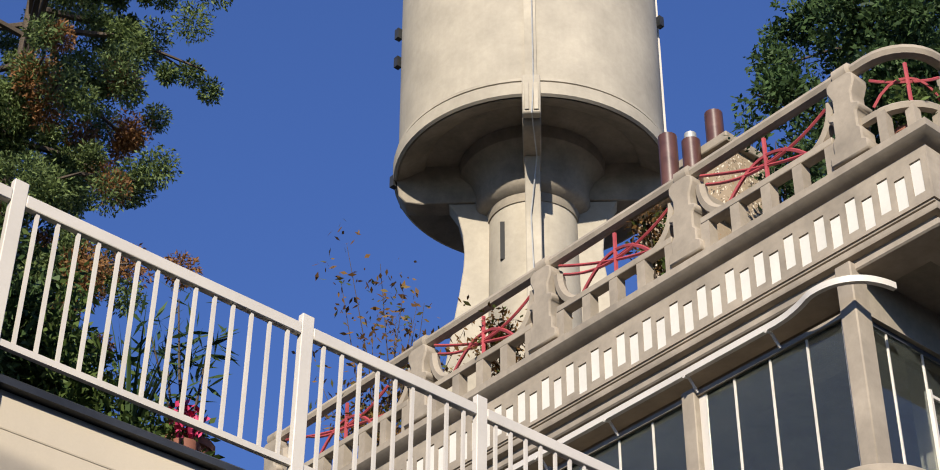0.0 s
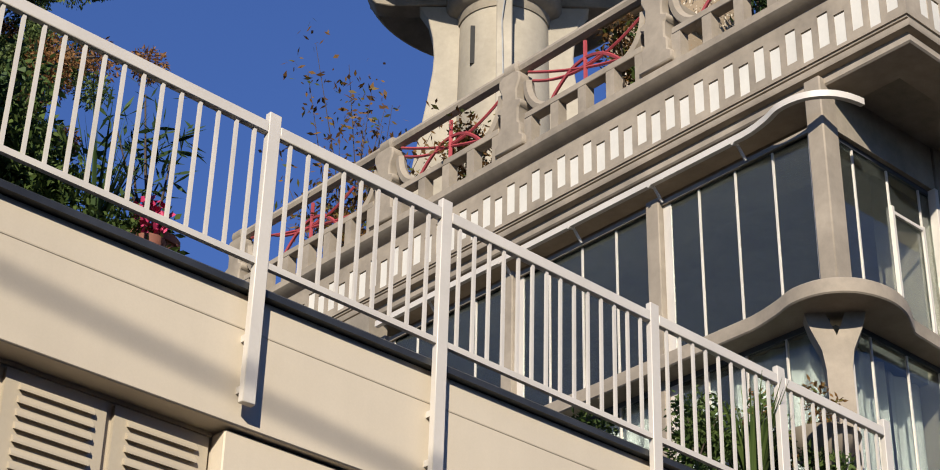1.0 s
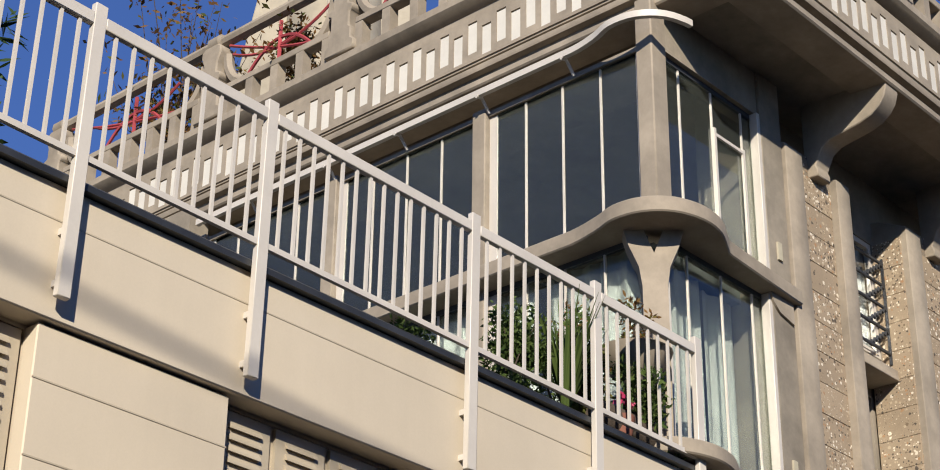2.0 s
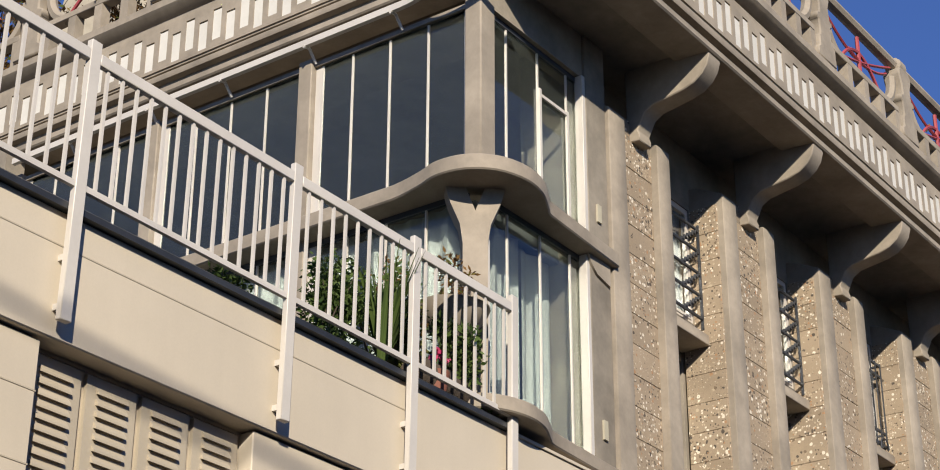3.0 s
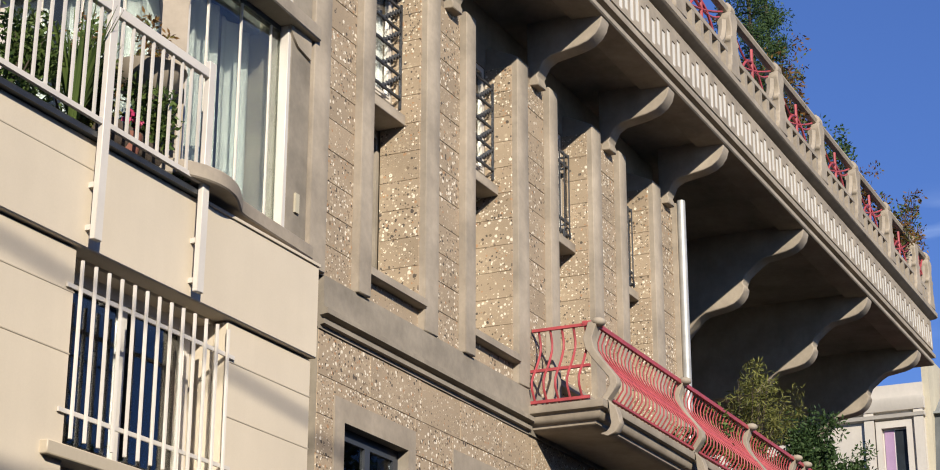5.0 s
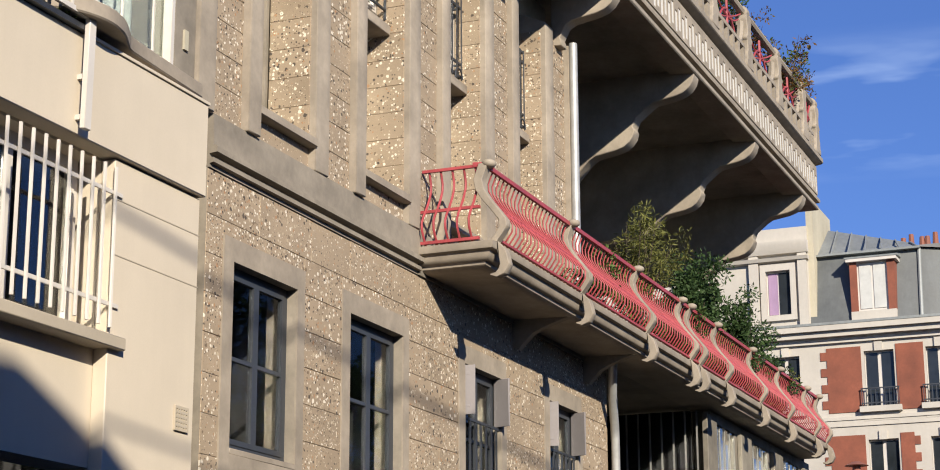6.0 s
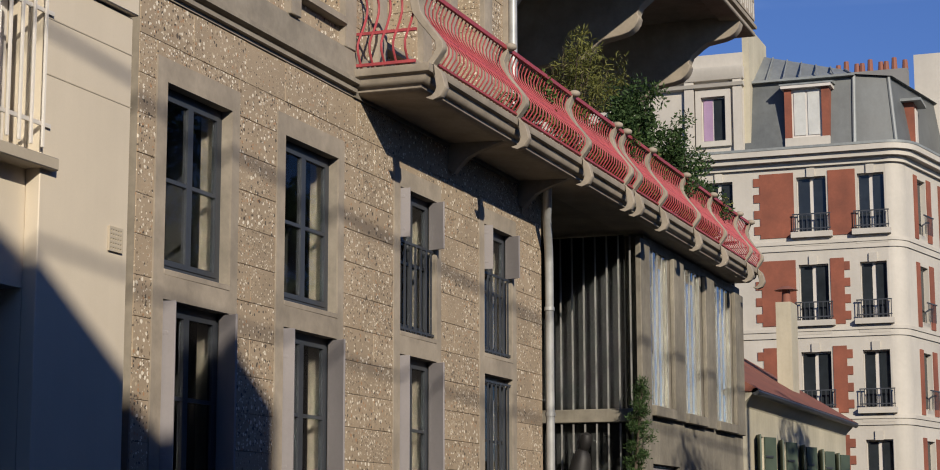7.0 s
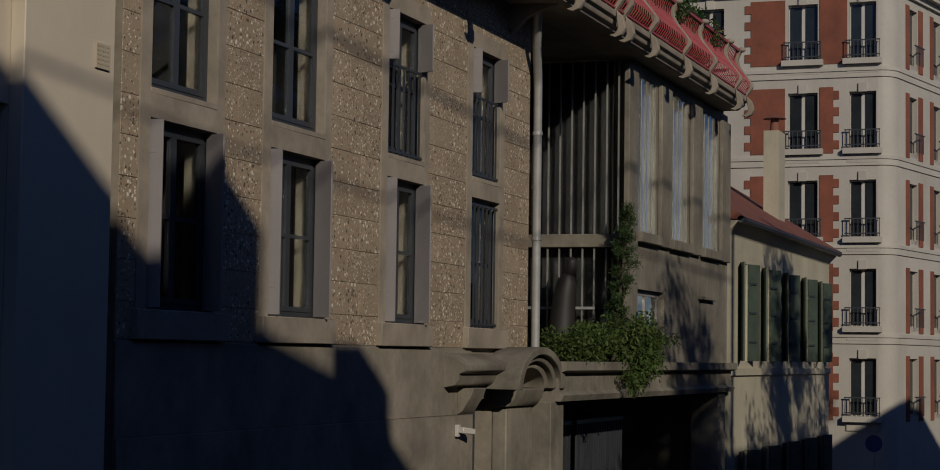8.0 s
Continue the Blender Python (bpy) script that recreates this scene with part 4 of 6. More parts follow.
# rain pipe: down the upper storey, then under the balcony to the end of the lower wall
pipe = thing("rain_pipe", (30.5, 9.9, 0.4), "galvanised metal rain pipe fixed to a concrete wall", "pipe")
part("upper_length", tube(bmesh.new(), [(28.55, 9.84, 12.7), (28.55, 9.84, 7.72)], 0.075, 10), STEEL, pipe)
part("lower_length", tube(bmesh.new(), [(29.6, 9.6, 7.4), (30.0, 9.75, 6.9), (30.42, 9.86, 6.45), (30.5, 9.88, 6.2), (30.5, 9.88, 0.2)], 0.075, 10), STEEL, pipe)
for z in (1.6, 3.6, 5.4):
    part("clip", tube(bmesh.new(), [(30.5, 9.88, z), (30.5, 9.88, z + 0.06)], 0.09, 10), STEEL, pipe)


# ---- bay with tall slit windows, right of the wall ----
BFY, BXL, BXR = 9.5, 34.85, 44.0
bay = thing("glazed_bay", (39, 10.5, 0), "concrete bay with tall slit windows between slim bars", "bay")
slits = [(35.66, 37.15), (38.3, 39.92), (41.19, 42.9)]
part("bay_front", pierced(bmesh.new(), "x", BXL + 0.45, BXR, 1.5, 7.4, BFY, BFY + 0.35, [(a, b, 4.1, 7.2) for a, b in slits] + [(35.75, 37.9, 1.75, 2.98)]), BAY_CONCRETE, bay, "stained grey concrete front")
for a, b in slits:
    part("bay_sill", box(bmesh.new(), a - 0.08, b + 0.08, BFY - 0.14, BFY + 0.1, 3.9, 4.1), BAY_CONCRETE, bay, "", 0.01)
    n = 4
    for i in range(n + 1):
        x = a + (b - a) * i / n
        part("fin", box(bmesh.new(), x - 0.014, x + 0.014, BFY + 0.008, BFY + 0.026, 4.1, 7.2), FIN_METAL, bay, "slim upright metal fin")
    p = part("pane", box(bmesh.new(), a, b, BFY + 0.03, BFY + 0.038, 4.1, 7.2), GLASS, bay)
    p.visible_shadow = False
for a, b, top in ((35.75, 37.9, 2.98),):
    casement(a, b, 1.75, top, BFY + 0.12, bay, SHUTTER_GREY, bars=0)
for x in (37.3, 40.1, 43.05):
    part("bay_pier", box(bmesh.new(), x, x + 0.85, BFY - 0.1, BFY - 0.003, 3.9, 7.2), BAY_CONCRETE, bay, "", 0.012)
part("bay_corner", box(bmesh.new(), BXL + 0.02, BXL + 0.72, BFY - 0.06, BFY + 0.05, 1.5, 7.3), BAY_CONCRETE, bay, "", 0.012)
part("ledge", box(bmesh.new(), 41.0, 42.4, BFY - 0.12, BFY - 0.002, 2.95, 3.02), BAY_CONCRETE, bay, "small ledge", 0.008)
# its side, towards the recess
part("side_beam", box(bmesh.new(), BXL - 0.02, BXL + 0.3, BFY + 0.052, 13.0, 3.75, 4.0), BAY_CONCRETE, bay, "", 0.01)
# The backing's near-black colour carries the shade behind the side fins.
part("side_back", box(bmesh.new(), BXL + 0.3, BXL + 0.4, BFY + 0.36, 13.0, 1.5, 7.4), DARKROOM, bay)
for i in range(15):
    y = BFY + 0.16 + i * 0.235
    part("side_fin", box(bmesh.new(), BXL + 0.02, BXL + 0.07, y - 0.012, y + 0.012, 4.0, 7.35), FIN_METAL, bay, "slim upright bar")
    part("side_fin", box(bmesh.new(), BXL + 0.02, BXL + 0.07, y - 0.012, y + 0.012, 1.5, 3.72), FIN_METAL, bay)
part("side_rail", box(bmesh.new(), BXL - 0.01, BXL + 0.02, BFY + 0.6, 12.6, 2.55, 2.6), STEEL, bay)
for z0, z1 in ((1.5, 3.75), (4.0, 7.35)):
    p = part("pane", box(bmesh.new(), BXL + 0.16, BXL + 0.17, BFY + 0.055, 13.0, z0, z1), DIM_GLASS, bay)
    p.visible_shadow = False
part("recess_back", box(bmesh.new(), 30.45, BXL + 0.3, 13.0, 13.2, -2.2, 7.4), BAY_CONCRETE, bay)
part("recess_side", box(bmesh.new(), 30.2, 30.448, FY + 0.42, 13.0, -2.2, 7.4), BAY_CONCRETE, bay)
part("bay_end", box(bmesh.new(), BXR - 0.3, BXR - 0.002, BFY + 0.36, 13.0, -2.2, 7.4), BAY_CONCRETE, bay)
# Bay room coloured near black to read as unlit depth.
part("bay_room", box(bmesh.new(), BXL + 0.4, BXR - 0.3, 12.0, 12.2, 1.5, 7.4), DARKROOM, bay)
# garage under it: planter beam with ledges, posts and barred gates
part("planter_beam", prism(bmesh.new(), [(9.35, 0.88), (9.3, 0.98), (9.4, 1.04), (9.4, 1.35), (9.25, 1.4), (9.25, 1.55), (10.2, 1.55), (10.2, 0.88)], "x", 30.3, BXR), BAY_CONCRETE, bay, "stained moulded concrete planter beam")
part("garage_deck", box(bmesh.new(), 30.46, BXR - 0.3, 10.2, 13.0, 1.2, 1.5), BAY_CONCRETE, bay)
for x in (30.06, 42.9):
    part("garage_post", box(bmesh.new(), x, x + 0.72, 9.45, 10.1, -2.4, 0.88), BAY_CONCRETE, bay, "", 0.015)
# Near-black back wall paints the garage's shade.
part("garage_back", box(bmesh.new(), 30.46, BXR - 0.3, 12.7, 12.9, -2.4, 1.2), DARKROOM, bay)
for x0, x1 in ((31.4, 34.5), (34.8, 38.2)):
    gate = part("gate", box(bmesh.new(), x0, x1, 10.42, 10.48, 0.35, 0.43), DARK_IRON, bay, "dark barred metal gate")
    part("gate_panel", box(bmesh.new(), x0, x1, 10.42, 10.48, -2.4, -1.1), DARK_IRON, gate)
    for i in range(20):
        x = x0 + (x1 - x0) * (i + 0.5) / 20
        part("gate_bar", box(bmesh.new(), x - 0.02, x + 0.02, 10.43, 10.47, -1.1, 0.35), DARK_IRON, gate)
# scrolled gate head at the end of the wall
head = thing("gate_head", (28.9, 9.9, -1.0), "carved concrete gate head with an arched hood", "gate head")
part("architrave", prism(bmesh.new(), [(9.985, 1.14), (9.8, 1.18), (9.74, 1.27), (9.74, 1.35), (9.62, 1.4), (9.62, 1.49), (9.8, 1.6), (9.985, 1.66)], "x", 26.4, 28.3), BAY_CONCRETE, head, "moulded concrete architrave", 0.008)
part("corbel", prism(bmesh.new(), [(9.985, 0.72), (9.9, 0.78), (9.76, 1.0), (9.72, 1.13), (9.985, 1.13)], "x", 27.0, 27.58), BAY_CONCRETE, head, "", 0.01)
part("column", box(bmesh.new(), 28.68, 30.02, 9.76, 10.008, -2.2, 0.8), BAY_CONCRETE, head, "stained concrete gate column", 0.02)
part("capital", prism(bmesh.new(), [(10.008, 0.8), (9.7, 0.82), (9.6, 0.95), (9.56, 1.1), (10.008, 1.1)], "x", 28.6, 30.05), BAY_CONCRETE, head, "", 0.012)


def hood_ring(outer, inner, y0, y1):
    """Half of an elliptical ring over the gate."""
    pts = []
    for (rx, rz), steps in ((outer, range(0, 19)), (inner, range(18, -1, -1))):
        pts += [(29.3 + rx * math.cos(u * math.pi / 18), 1.1 + rz * math.sin(u * math.pi / 18)) for u in steps]
    part("arched_hood", prism(bmesh.new(), pts, "y", y0, y1), BAY_CONCRETE, head, "curved concrete hood", 0.01)


hood_ring((1.25, 0.68), (1.05, 0.56), 9.34, 9.98)
hood_ring((1.048, 0.558), (0.9, 0.45), 9.44, 9.98)
hood_ring((0.898, 0.448), (0.72, 0.34), 9.54, 9.98)
gl = thing("side_gate", (28.1, 10.2, -2.2), "dark metal gate in a narrow doorway", "gate")
part("gate_leaf", box(bmesh.new(), 27.6, 28.66, 10.3, 10.34, -2.2, 0.95), DARK_IRON, gl)
for k in range(6):
    part("gate_bar", box(bmesh.new(), 27.7 + k * 0.17, 27.73 + k * 0.17, 10.26, 10.298, -2.1, 0.85), DARK_IRON, gl)
sc = thing("security_camera", (26.85, 9.94, 0.4), "small white security camera on a concrete wall", "camera")
part("bracket", box(bmesh.new(), 26.78, 26.9, 9.88, 9.938, 0.4, 0.58), WHITE, sc, "", 0.006)
part("housing", beam(bmesh.new(), (26.8, 9.84, 0.5), (27.12, 9.76, 0.47), 0.09, 0.09), WHITE, sc, "white camera housing", 0.01)

# ---- cream house with the terrace ----
CY = 9.8
cream = thing("cream_house", (10, 10, -0.4), "cream rendered house with a flat roof terrace", "house")
part("parapet", box(bmesh.new(), -14.0, 16.56, CY, 10.5, 6.92, 7.93), CREAM, cream, "smooth cream band under the terrace", 0.012)
part("band_joint", box(bmesh.new(), -14.0, 12.6, CY - 0.004, CY, 7.65, 7.662), CREAM_DARK, cream)
rec = [(3.4, 6.66), (8.38, 10.68), (12.52, 14.93)]
ch = [(a, b, 5.15, 6.89) for a, b in rec] + [(a, b, 1.9, 3.9) for a, b in rec]
part("front_wall", pierced(bmesh.new(), "x", -14.0, 16.54, -1.5, 6.92, CY + 0.22, CY + 0.65, ch), CREAM, cream, "cream rendered wall")
for a, b in ((-14.0, 3.4), (6.66, 8.38), (10.68, 12.52), (14.93, 16.54)):
    part("wall_panel", box(bmesh.new(), a, b, CY + 0.06, CY + 0.22, -1.5, 6.9), CREAM, cream, "", 0.01)
    for z in (5.95, 6.5):
        part("panel_joint", box(bmesh.new(), a, b, CY + 0.055, CY + 0.06, z, z + 0.012), CREAM_DARK, cream)
part("roof_deck", box(bmesh.new(), -14.0, 14.0, 10.5, 30.0, 7.5, 7.8), ASPHALT, cream, "dark bitumen roof deck")
part("side_wall", box(bmesh.new(), 16.2, 16.53, 10.45, 10.9, -1.5, 6.92), CREAM, cream)
part("back_wall", box(bmesh.new(), -14.0, 16.4, 14.0, 14.2, -1.5, 7.6), DARKROOM, cream)
part("ledge", prism(bmesh.new(), [(CY - 0.07, 7.93), (CY - 0.07, 7.98), (CY - 0.02, 8.02), (10.5, 8.04), (10.5, 7.93)], "x", -14.0, 14.2), ZINC, cream, "dark zinc flashing on the parapet")
part("ledge", box(bmesh.new(), 14.2, 16.56, CY - 0.02, 10.0, 7.93, 7.96), CREAM, cream)
for a, b in rec[:2]:
    sh = part("roller_shutter", box(bmesh.new(), a, b, CY + 0.24, CY + 0.27, 5.15, 6.89), CREAM_DARK, cream, "closed cream louvred shutters")
    n = 4
    for i in range(n):
        x0, x1 = a + (b - a) * i / n + 0.03, a + (b - a) * (i + 1) / n - 0.03
        leaf = part("shutter_leaf", box(bmesh.new(), x0, x1, CY + 0.20, CY + 0.24, 5.17, 6.87), CREAM_DARK, sh)
        for k in range(17):
            z = 5.3 + k * 0.09
            part("slat", prism(bmesh.new(), [(CY + 0.20, z), (CY + 0.17, z - 0.01), (CY + 0.17, z + 0.01), (CY + 0.20, z + 0.05)], "x", x0 + 0.1, x1 - 0.1), CREAM_DARK, leaf)
a, b = rec[2]
casement(a + 0.1, b - 0.1, 5.15, 6.89, CY + 0.42, cream, WHITE, bars=0)
part("window_sill", box(bmesh.new(), a - 0.3, b + 0.2, CY - 0.02, CY + 0.3, 5.03, 5.15), CREAM_DARK, cream, "", 0.01)
guard = thing("window_bars", ((a + b) / 2, CY, 5.2), "cream painted iron bars before a window", "window bars")
for z in (5.45, 6.55):
    part("rail", box(bmesh.new(), a - 0.12, b + 0.12, CY + 0.035, CY + 0.055, z - 0.02, z + 0.02), WHITE, guard)
for i in range(13):
    x = a + (b - a) * (i + 0.2) / 12.4
    part("bar", tube(bmesh.new(), [(x, CY + 0.02, 5.22), (x, CY + 0.02, 6.8)], 0.02, 6), WHITE, guard)
vent = solo("wall_vent", pierced(bmesh.new(), "x", 16.16, 16.42, 4.42, 4.67, CY + 0.035, CY + 0.058, [(16.18 + 0.046 * i, 16.205 + 0.046 * i, 4.44 + 0.045 * k, 4.462 + 0.045 * k) for i in range(5) for k in range(5)]), CREAM_DARK, (16.29, CY + 0.05, 4.42), "small pierced ventilation plate in a cream wall", "vent")

# ---- white railing on the terrace ----
fence = thing("terrace_railing", (9.5, CY - 0.05, 7.1), "white painted metal railing fixed to a parapet", "railing")
FP = [1.85, 4.28, 6.71, 8.43, 10.85, 12.56, 14.16]
FYY = CY - 0.1
for x in FP:
    pst = part("post", box(bmesh.new(), x - 0.055, x + 0.055, FYY - 0.03, FYY + 0.03, 6.95, 9.33), WHITE, fence, "", 0.006)
    for z in (7.05, 7.45):
        part("fixing", box(bmesh.new(), x - 0.03, x + 0.03, FYY + 0.03, CY, z, z + 0.05), WHITE, pst)
for a, b in zip(FP, FP[1:]):
    part("top_rail", box(bmesh.new(), a + 0.056, b - 0.056, FYY - 0.03, FYY + 0.03, 9.14, 9.24), WHITE, fence, "", 0.006)
    part("bottom_rail", box(bmesh.new(), a + 0.056, b - 0.056, FYY - 0.02, FYY + 0.02, 8.03, 8.08), WHITE, fence)
    n = max(3, round((b - a) / 0.165))
    for i in range(1, n):
        x = a + (b - a) * i / n
        part("bar", box(bmesh.new(), x - 0.013, x + 0.013, FYY - 0.012, FYY + 0.012, 8.08, 9.14), WHITE, fence)

fence.rotation_euler = (0, radians(0.7), 0)
fence.location.z += 0.06

# ---- water tower behind ----
WX, WY = 23.2, 24.8
tower = thing("water_tower", (WX, WY, -1.0), "tall concrete water tower with a round tank on fins", "water tower")
RIM = 27.9
part("tank", revolve(bmesh.new(), [(3.06, RIM + 0.32), (3.08, RIM + 6.5), (3.22, RIM + 6.6), (3.22, RIM + 7.2), (0.5, RIM + 8.2)], WX, WY, 72), TANK, tower, "round pale concrete tank", 0)
part("rim", revolve(bmesh.new(), [(2.55, RIM + 0.6), (2.5, RIM + 0.3), (2.95, RIM + 0.02), (3.1, RIM - 0.08), (3.16, RIM - 0.04), (3.18, RIM + 0.26), (3.10, RIM + 0.27), (3.10, RIM + 0.31), (3.15, RIM + 0.33), (3.15, RIM + 0.40), (3.04, RIM + 0.42)], WX, WY, 72), TANK, tower)
# Rim underside, collar and braces use a darker concrete than the tank.
part("rim_soffit", revolve(bmesh.new(), [(2.44, RIM + 0.3), (2.47, RIM + 0.2), (2.94, RIM - 0.06), (3.06, RIM - 0.09), (3.06, RIM - 0.085), (2.48, RIM + 0.32)], WX, WY, 72), CONCRETE, tower, "darker grey concrete underside of the rim")
part("tank_floor", revolve(bmesh.new(), [(0.9, RIM + 0.62), (1.6, RIM + 0.5), (2.56, RIM + 0.3), (2.6, RIM + 0.7), (1.0, RIM + 1.0)], WX, WY, 72), TANK, tower)
part("collar", revolve(bmesh.new(), [(1.03, RIM - 1.3), (1.06, RIM - 1.1), (1.22, RIM - 1.02), (1.3, RIM - 0.9), (1.3, RIM - 0.55), (1.42, RIM - 0.25), (1.66, RIM - 0.02), (1.7, RIM + 0.6), (1.0, RIM + 0.7)], WX, WY, 48), CONCRETE, tower, "darker grey concrete collar")
part("shaft", revolve(bmesh.new(), [(1.1, -1.0), (1.03, RIM - 4.0), (1.0, RIM - 1.2), (1.0, RIM + 0.6)], WX, WY, 40), TANK, tower)
d = Vector((math.cos(math.radians(227.2)), math.sin(math.radians(227.2)), 0))
s = Vector((-d.y, d.x, 0))
c = Vector((WX, WY, 0))
FIN = [(0.9, 12.0), (2.7, 12.0), (2.15, RIM - 6.5), (1.8, RIM - 4.2), (1.64, RIM - 3.2), (1.55, RIM - 2.5), (1.53, RIM - 2.1), (1.57, RIM - 1.6), (1.68, RIM - 1.1), (1.9, RIM - 0.74), (0.9, RIM - 0.74)]
BRACE = [(0.95, RIM + 0.5), (0.95, RIM - 0.72), (1.95, RIM - 0.74), (2.5, RIM - 0.76), (2.86, RIM - 0.7), (3.02, RIM - 0.5), (3.08, RIM - 0.1), (3.0, RIM + 0.02), (2.5, RIM + 0.5)]
for k in range(4):
    ang = math.radians(227.2 + 90 * k)
    q = Vector((math.cos(ang), math.sin(ang), 0))
    for nm, prof, half in (("fin", FIN, 0.17 if k == 0 else 0.2), ("brace", BRACE, 0.2 if k == 0 else 0.24)):
        w = Vector((-q.y, q.x, 0)) * half
        bm = bmesh.new()
        lo = [bm.verts.new(Vector((WX, WY, z)) + q * r - w) for r, z in prof]
        hi = [bm.verts.new(Vector((WX, WY, z)) + q * r + w) for r, z in prof]
        for i in range(len(prof)):
            j = (i + 1) % len(prof)
            bm.faces.new((lo[i], lo[j], hi[j], hi[i]))
        bm.faces.new(lo[::-1])
        bm.faces.new(hi)
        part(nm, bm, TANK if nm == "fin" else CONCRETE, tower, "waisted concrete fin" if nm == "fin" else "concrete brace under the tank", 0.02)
part("rim_console", beam(bmesh.new(), c + d * 3.1 + Vector((0, 0, RIM - 0.62)), c + d * 3.1 + Vector((0, 0, RIM + 0.46)), 0.4, 0.22, up=d), TANK, tower, "boxy concrete console at the rim", 0.03)
for u in (-0.1, 0.1):
    part("console_rib", beam(bmesh.new(), c + d * 3.22 + s * u + Vector((0, 0, RIM - 0.55)), c + d * 3.22 + s * u + Vector((0, 0, RIM + 0.2)), 0.1, 0.05, up=d), TANK, tower, "", 0.01)
part("shaft_window", beam(bmesh.new(), c + (d * 0.74 - s * 0.68) * 1.0 + Vector((0, 0, RIM - 2.7)), c + (d * 0.74 - s * 0.68) * 1.0 + Vector((0, 0, RIM - 1.7)), 0.1, 0.12, up=d), DARKROOM, tower, "narrow dark slit window")
part("side_pipe", tube(bmesh.new(), [c + Vector((math.cos(-0.75), math.sin(-0.75), 0)) * 3.1 + Vector((0, 0, z)) for z in (RIM - 0.1, RIM + 7.0)], 0.035, 6), WHITE, tower)
part("pilaster", beam(bmesh.new(), c + d * 3.06 + Vector((0, 0, RIM + 0.1)), c + d * 3.06 + Vector((0, 0, RIM + 7.0)), 0.26, 0.14, up=d), TANK, tower)
part("cable_pipe", tube(bmesh.new(), [c + d * 3.2 + s * 0.05 + Vector((0, 0, z)) for z in (RIM + 7, RIM + 0.2)] + [c + d * 3.3 + Vector((0, 0, RIM - 0.7)), c + d * 2.0 + s * 0.1 + Vector((0, 0, RIM - 0.85)), c + d * 1.74 + s * 0.05 + Vector((0, 0, RIM - 1.2)), c + d * 1.6 - s * 0.05 + Vector((0, 0, RIM - 2.1)), c + d * 1.9 + Vector((0, 0, RIM - 4.4))], 0.016, 6), STEEL, tower)
for ang, z in ((140, RIM - 0.2), (142, RIM + 4.2), (140, RIM + 3.4), (312, RIM + 4.4)):
    q = c + Vector((math.cos(math.radians(ang)), math.sin(math.radians(ang)), 0)) * 3.15
    part("bracket", box(bmesh.new(), q.x - 0.07, q.x + 0.07, q.y - 0.07, q.y + 0.07, z, z + 0.3), ZINC, tower)

# ---- chimney stack on the roof terrace ----
stack = thing("chimney_stack", (17.9, 15.2, 14.5), "pebbled chimney stack with brown glazed flues", "chimney")
part("shaft", box(bmesh.new(), 16.8, 18.95, 14.75, 15.65, 14.5, 18.5), PEBBLE, stack)
part("cap", box(bmesh.new(), 16.65, 19.05, 14.6, 15.8, 18.5, 18.7), CONCRETE_PALE, stack, "", 0.02)
part("shaft", box(bmesh.new(), 17.95, 18.95, 14.75, 15.65, 18.7, 20.1), PEBBLE, stack)
part("cap", box(bmesh.new(), 17.85, 19.05, 14.65, 15.75, 20.1, 20.28), CONCRETE_PALE, stack, "", 0.02)
for x, z0, z1 in ((17.1, 18.7, 20.05), (17.64, 18.7, 20.25), (18.25, 20.28, 21.15)):
    part("flue", tube(bmesh.new(), [(x, 15.2, z0), (x, 15.2, z1)], 0.15, 14), BROWN_PIPE, stack, "brown glazed flue pipe")
part("cowl", tube(bmesh.new(), [(17.64, 15.2, 20.25), (17.64, 15.2, 20.4)], 0.1, 10), STEEL, stack)

# ---- pale yellow house further down ----
yh = thing("yellow_house", (51.5, 12, -2.2), "pale yellow rendered house with green shutters and red tiles", "house")
HX0, HX1, HY = 44.02, 58.9, 9.5
wins = [(45.5, 46.4), (48.3, 49.2), (51.2, 52.1), (54.1, 55.0), (56.8, 57.7)]
part("front_wall", pierced(bmesh.new(), "x", HX0, HX1, -3.4, 4.85, HY, HY + 0.4, [(a, b, 1.6, 4.0) for a, b in wins] + [(a, b, -2.4, -0.6) for a, b in wins]), YELLOW, yh, "stained pale yellow wall")
part("end_wall", box(bmesh.new(), HX1 - 0.4, HX1 - 0.002, HY + 0.4, 17.0, -3.4, 4.85), YELLOW, yh)
part("back_wall", box(bmesh.new(), HX0, HX1, 17.0, 17.3, -3.4, 4.85), YELLOW, yh)
part("room", box(bmesh.new(), HX0 + 0.1, HX1 - 0.5, 10.9, 11.0, -3.3, 4.8), DARKROOM, yh)
part("eave", prism(bmesh.new(), [(HY - 0.28, 4.95), (HY - 0.2, 4.85), (HY - 0.05, 4.7), (HY, 4.6), (HY + 0.4, 4.85), (HY + 0.4, 5.0)], "x", HX0, HX1), YELLOW, yh)
part("string_course", box(bmesh.new(), HX0, HX1, HY - 0.06, HY - 0.002, 1.25, 1.42), YELLOW, yh)
part("gutter", tube(bmesh.new(), [(HX0, HY - 0.32, 4.95), (HX1, HY - 0.32, 4.95)], 0.09, 8), ZINC, yh)
part("roof", prism(bmesh.new(), [(HY - 0.4, 5.0), (13.2, 7.5), (17.5, 5.0), (17.5, 4.86), (HY - 0.3, 4.93)], "x", HX0, HX1 + 0.1), TILE, yh, "red tiled roof")
part("chimney", box(bmesh.new(), 55.0, 56.0, 10.35, 10.8, 5.4, 8.4), YELLOW, yh, "tall cream chimney")
part("chimney_pot", tube(bmesh.new(), [(55.5, 10.57, 8.4), (55.5, 10.57, 8.8)], [0.15, 0.12], 10), TERRACOTTA, yh)
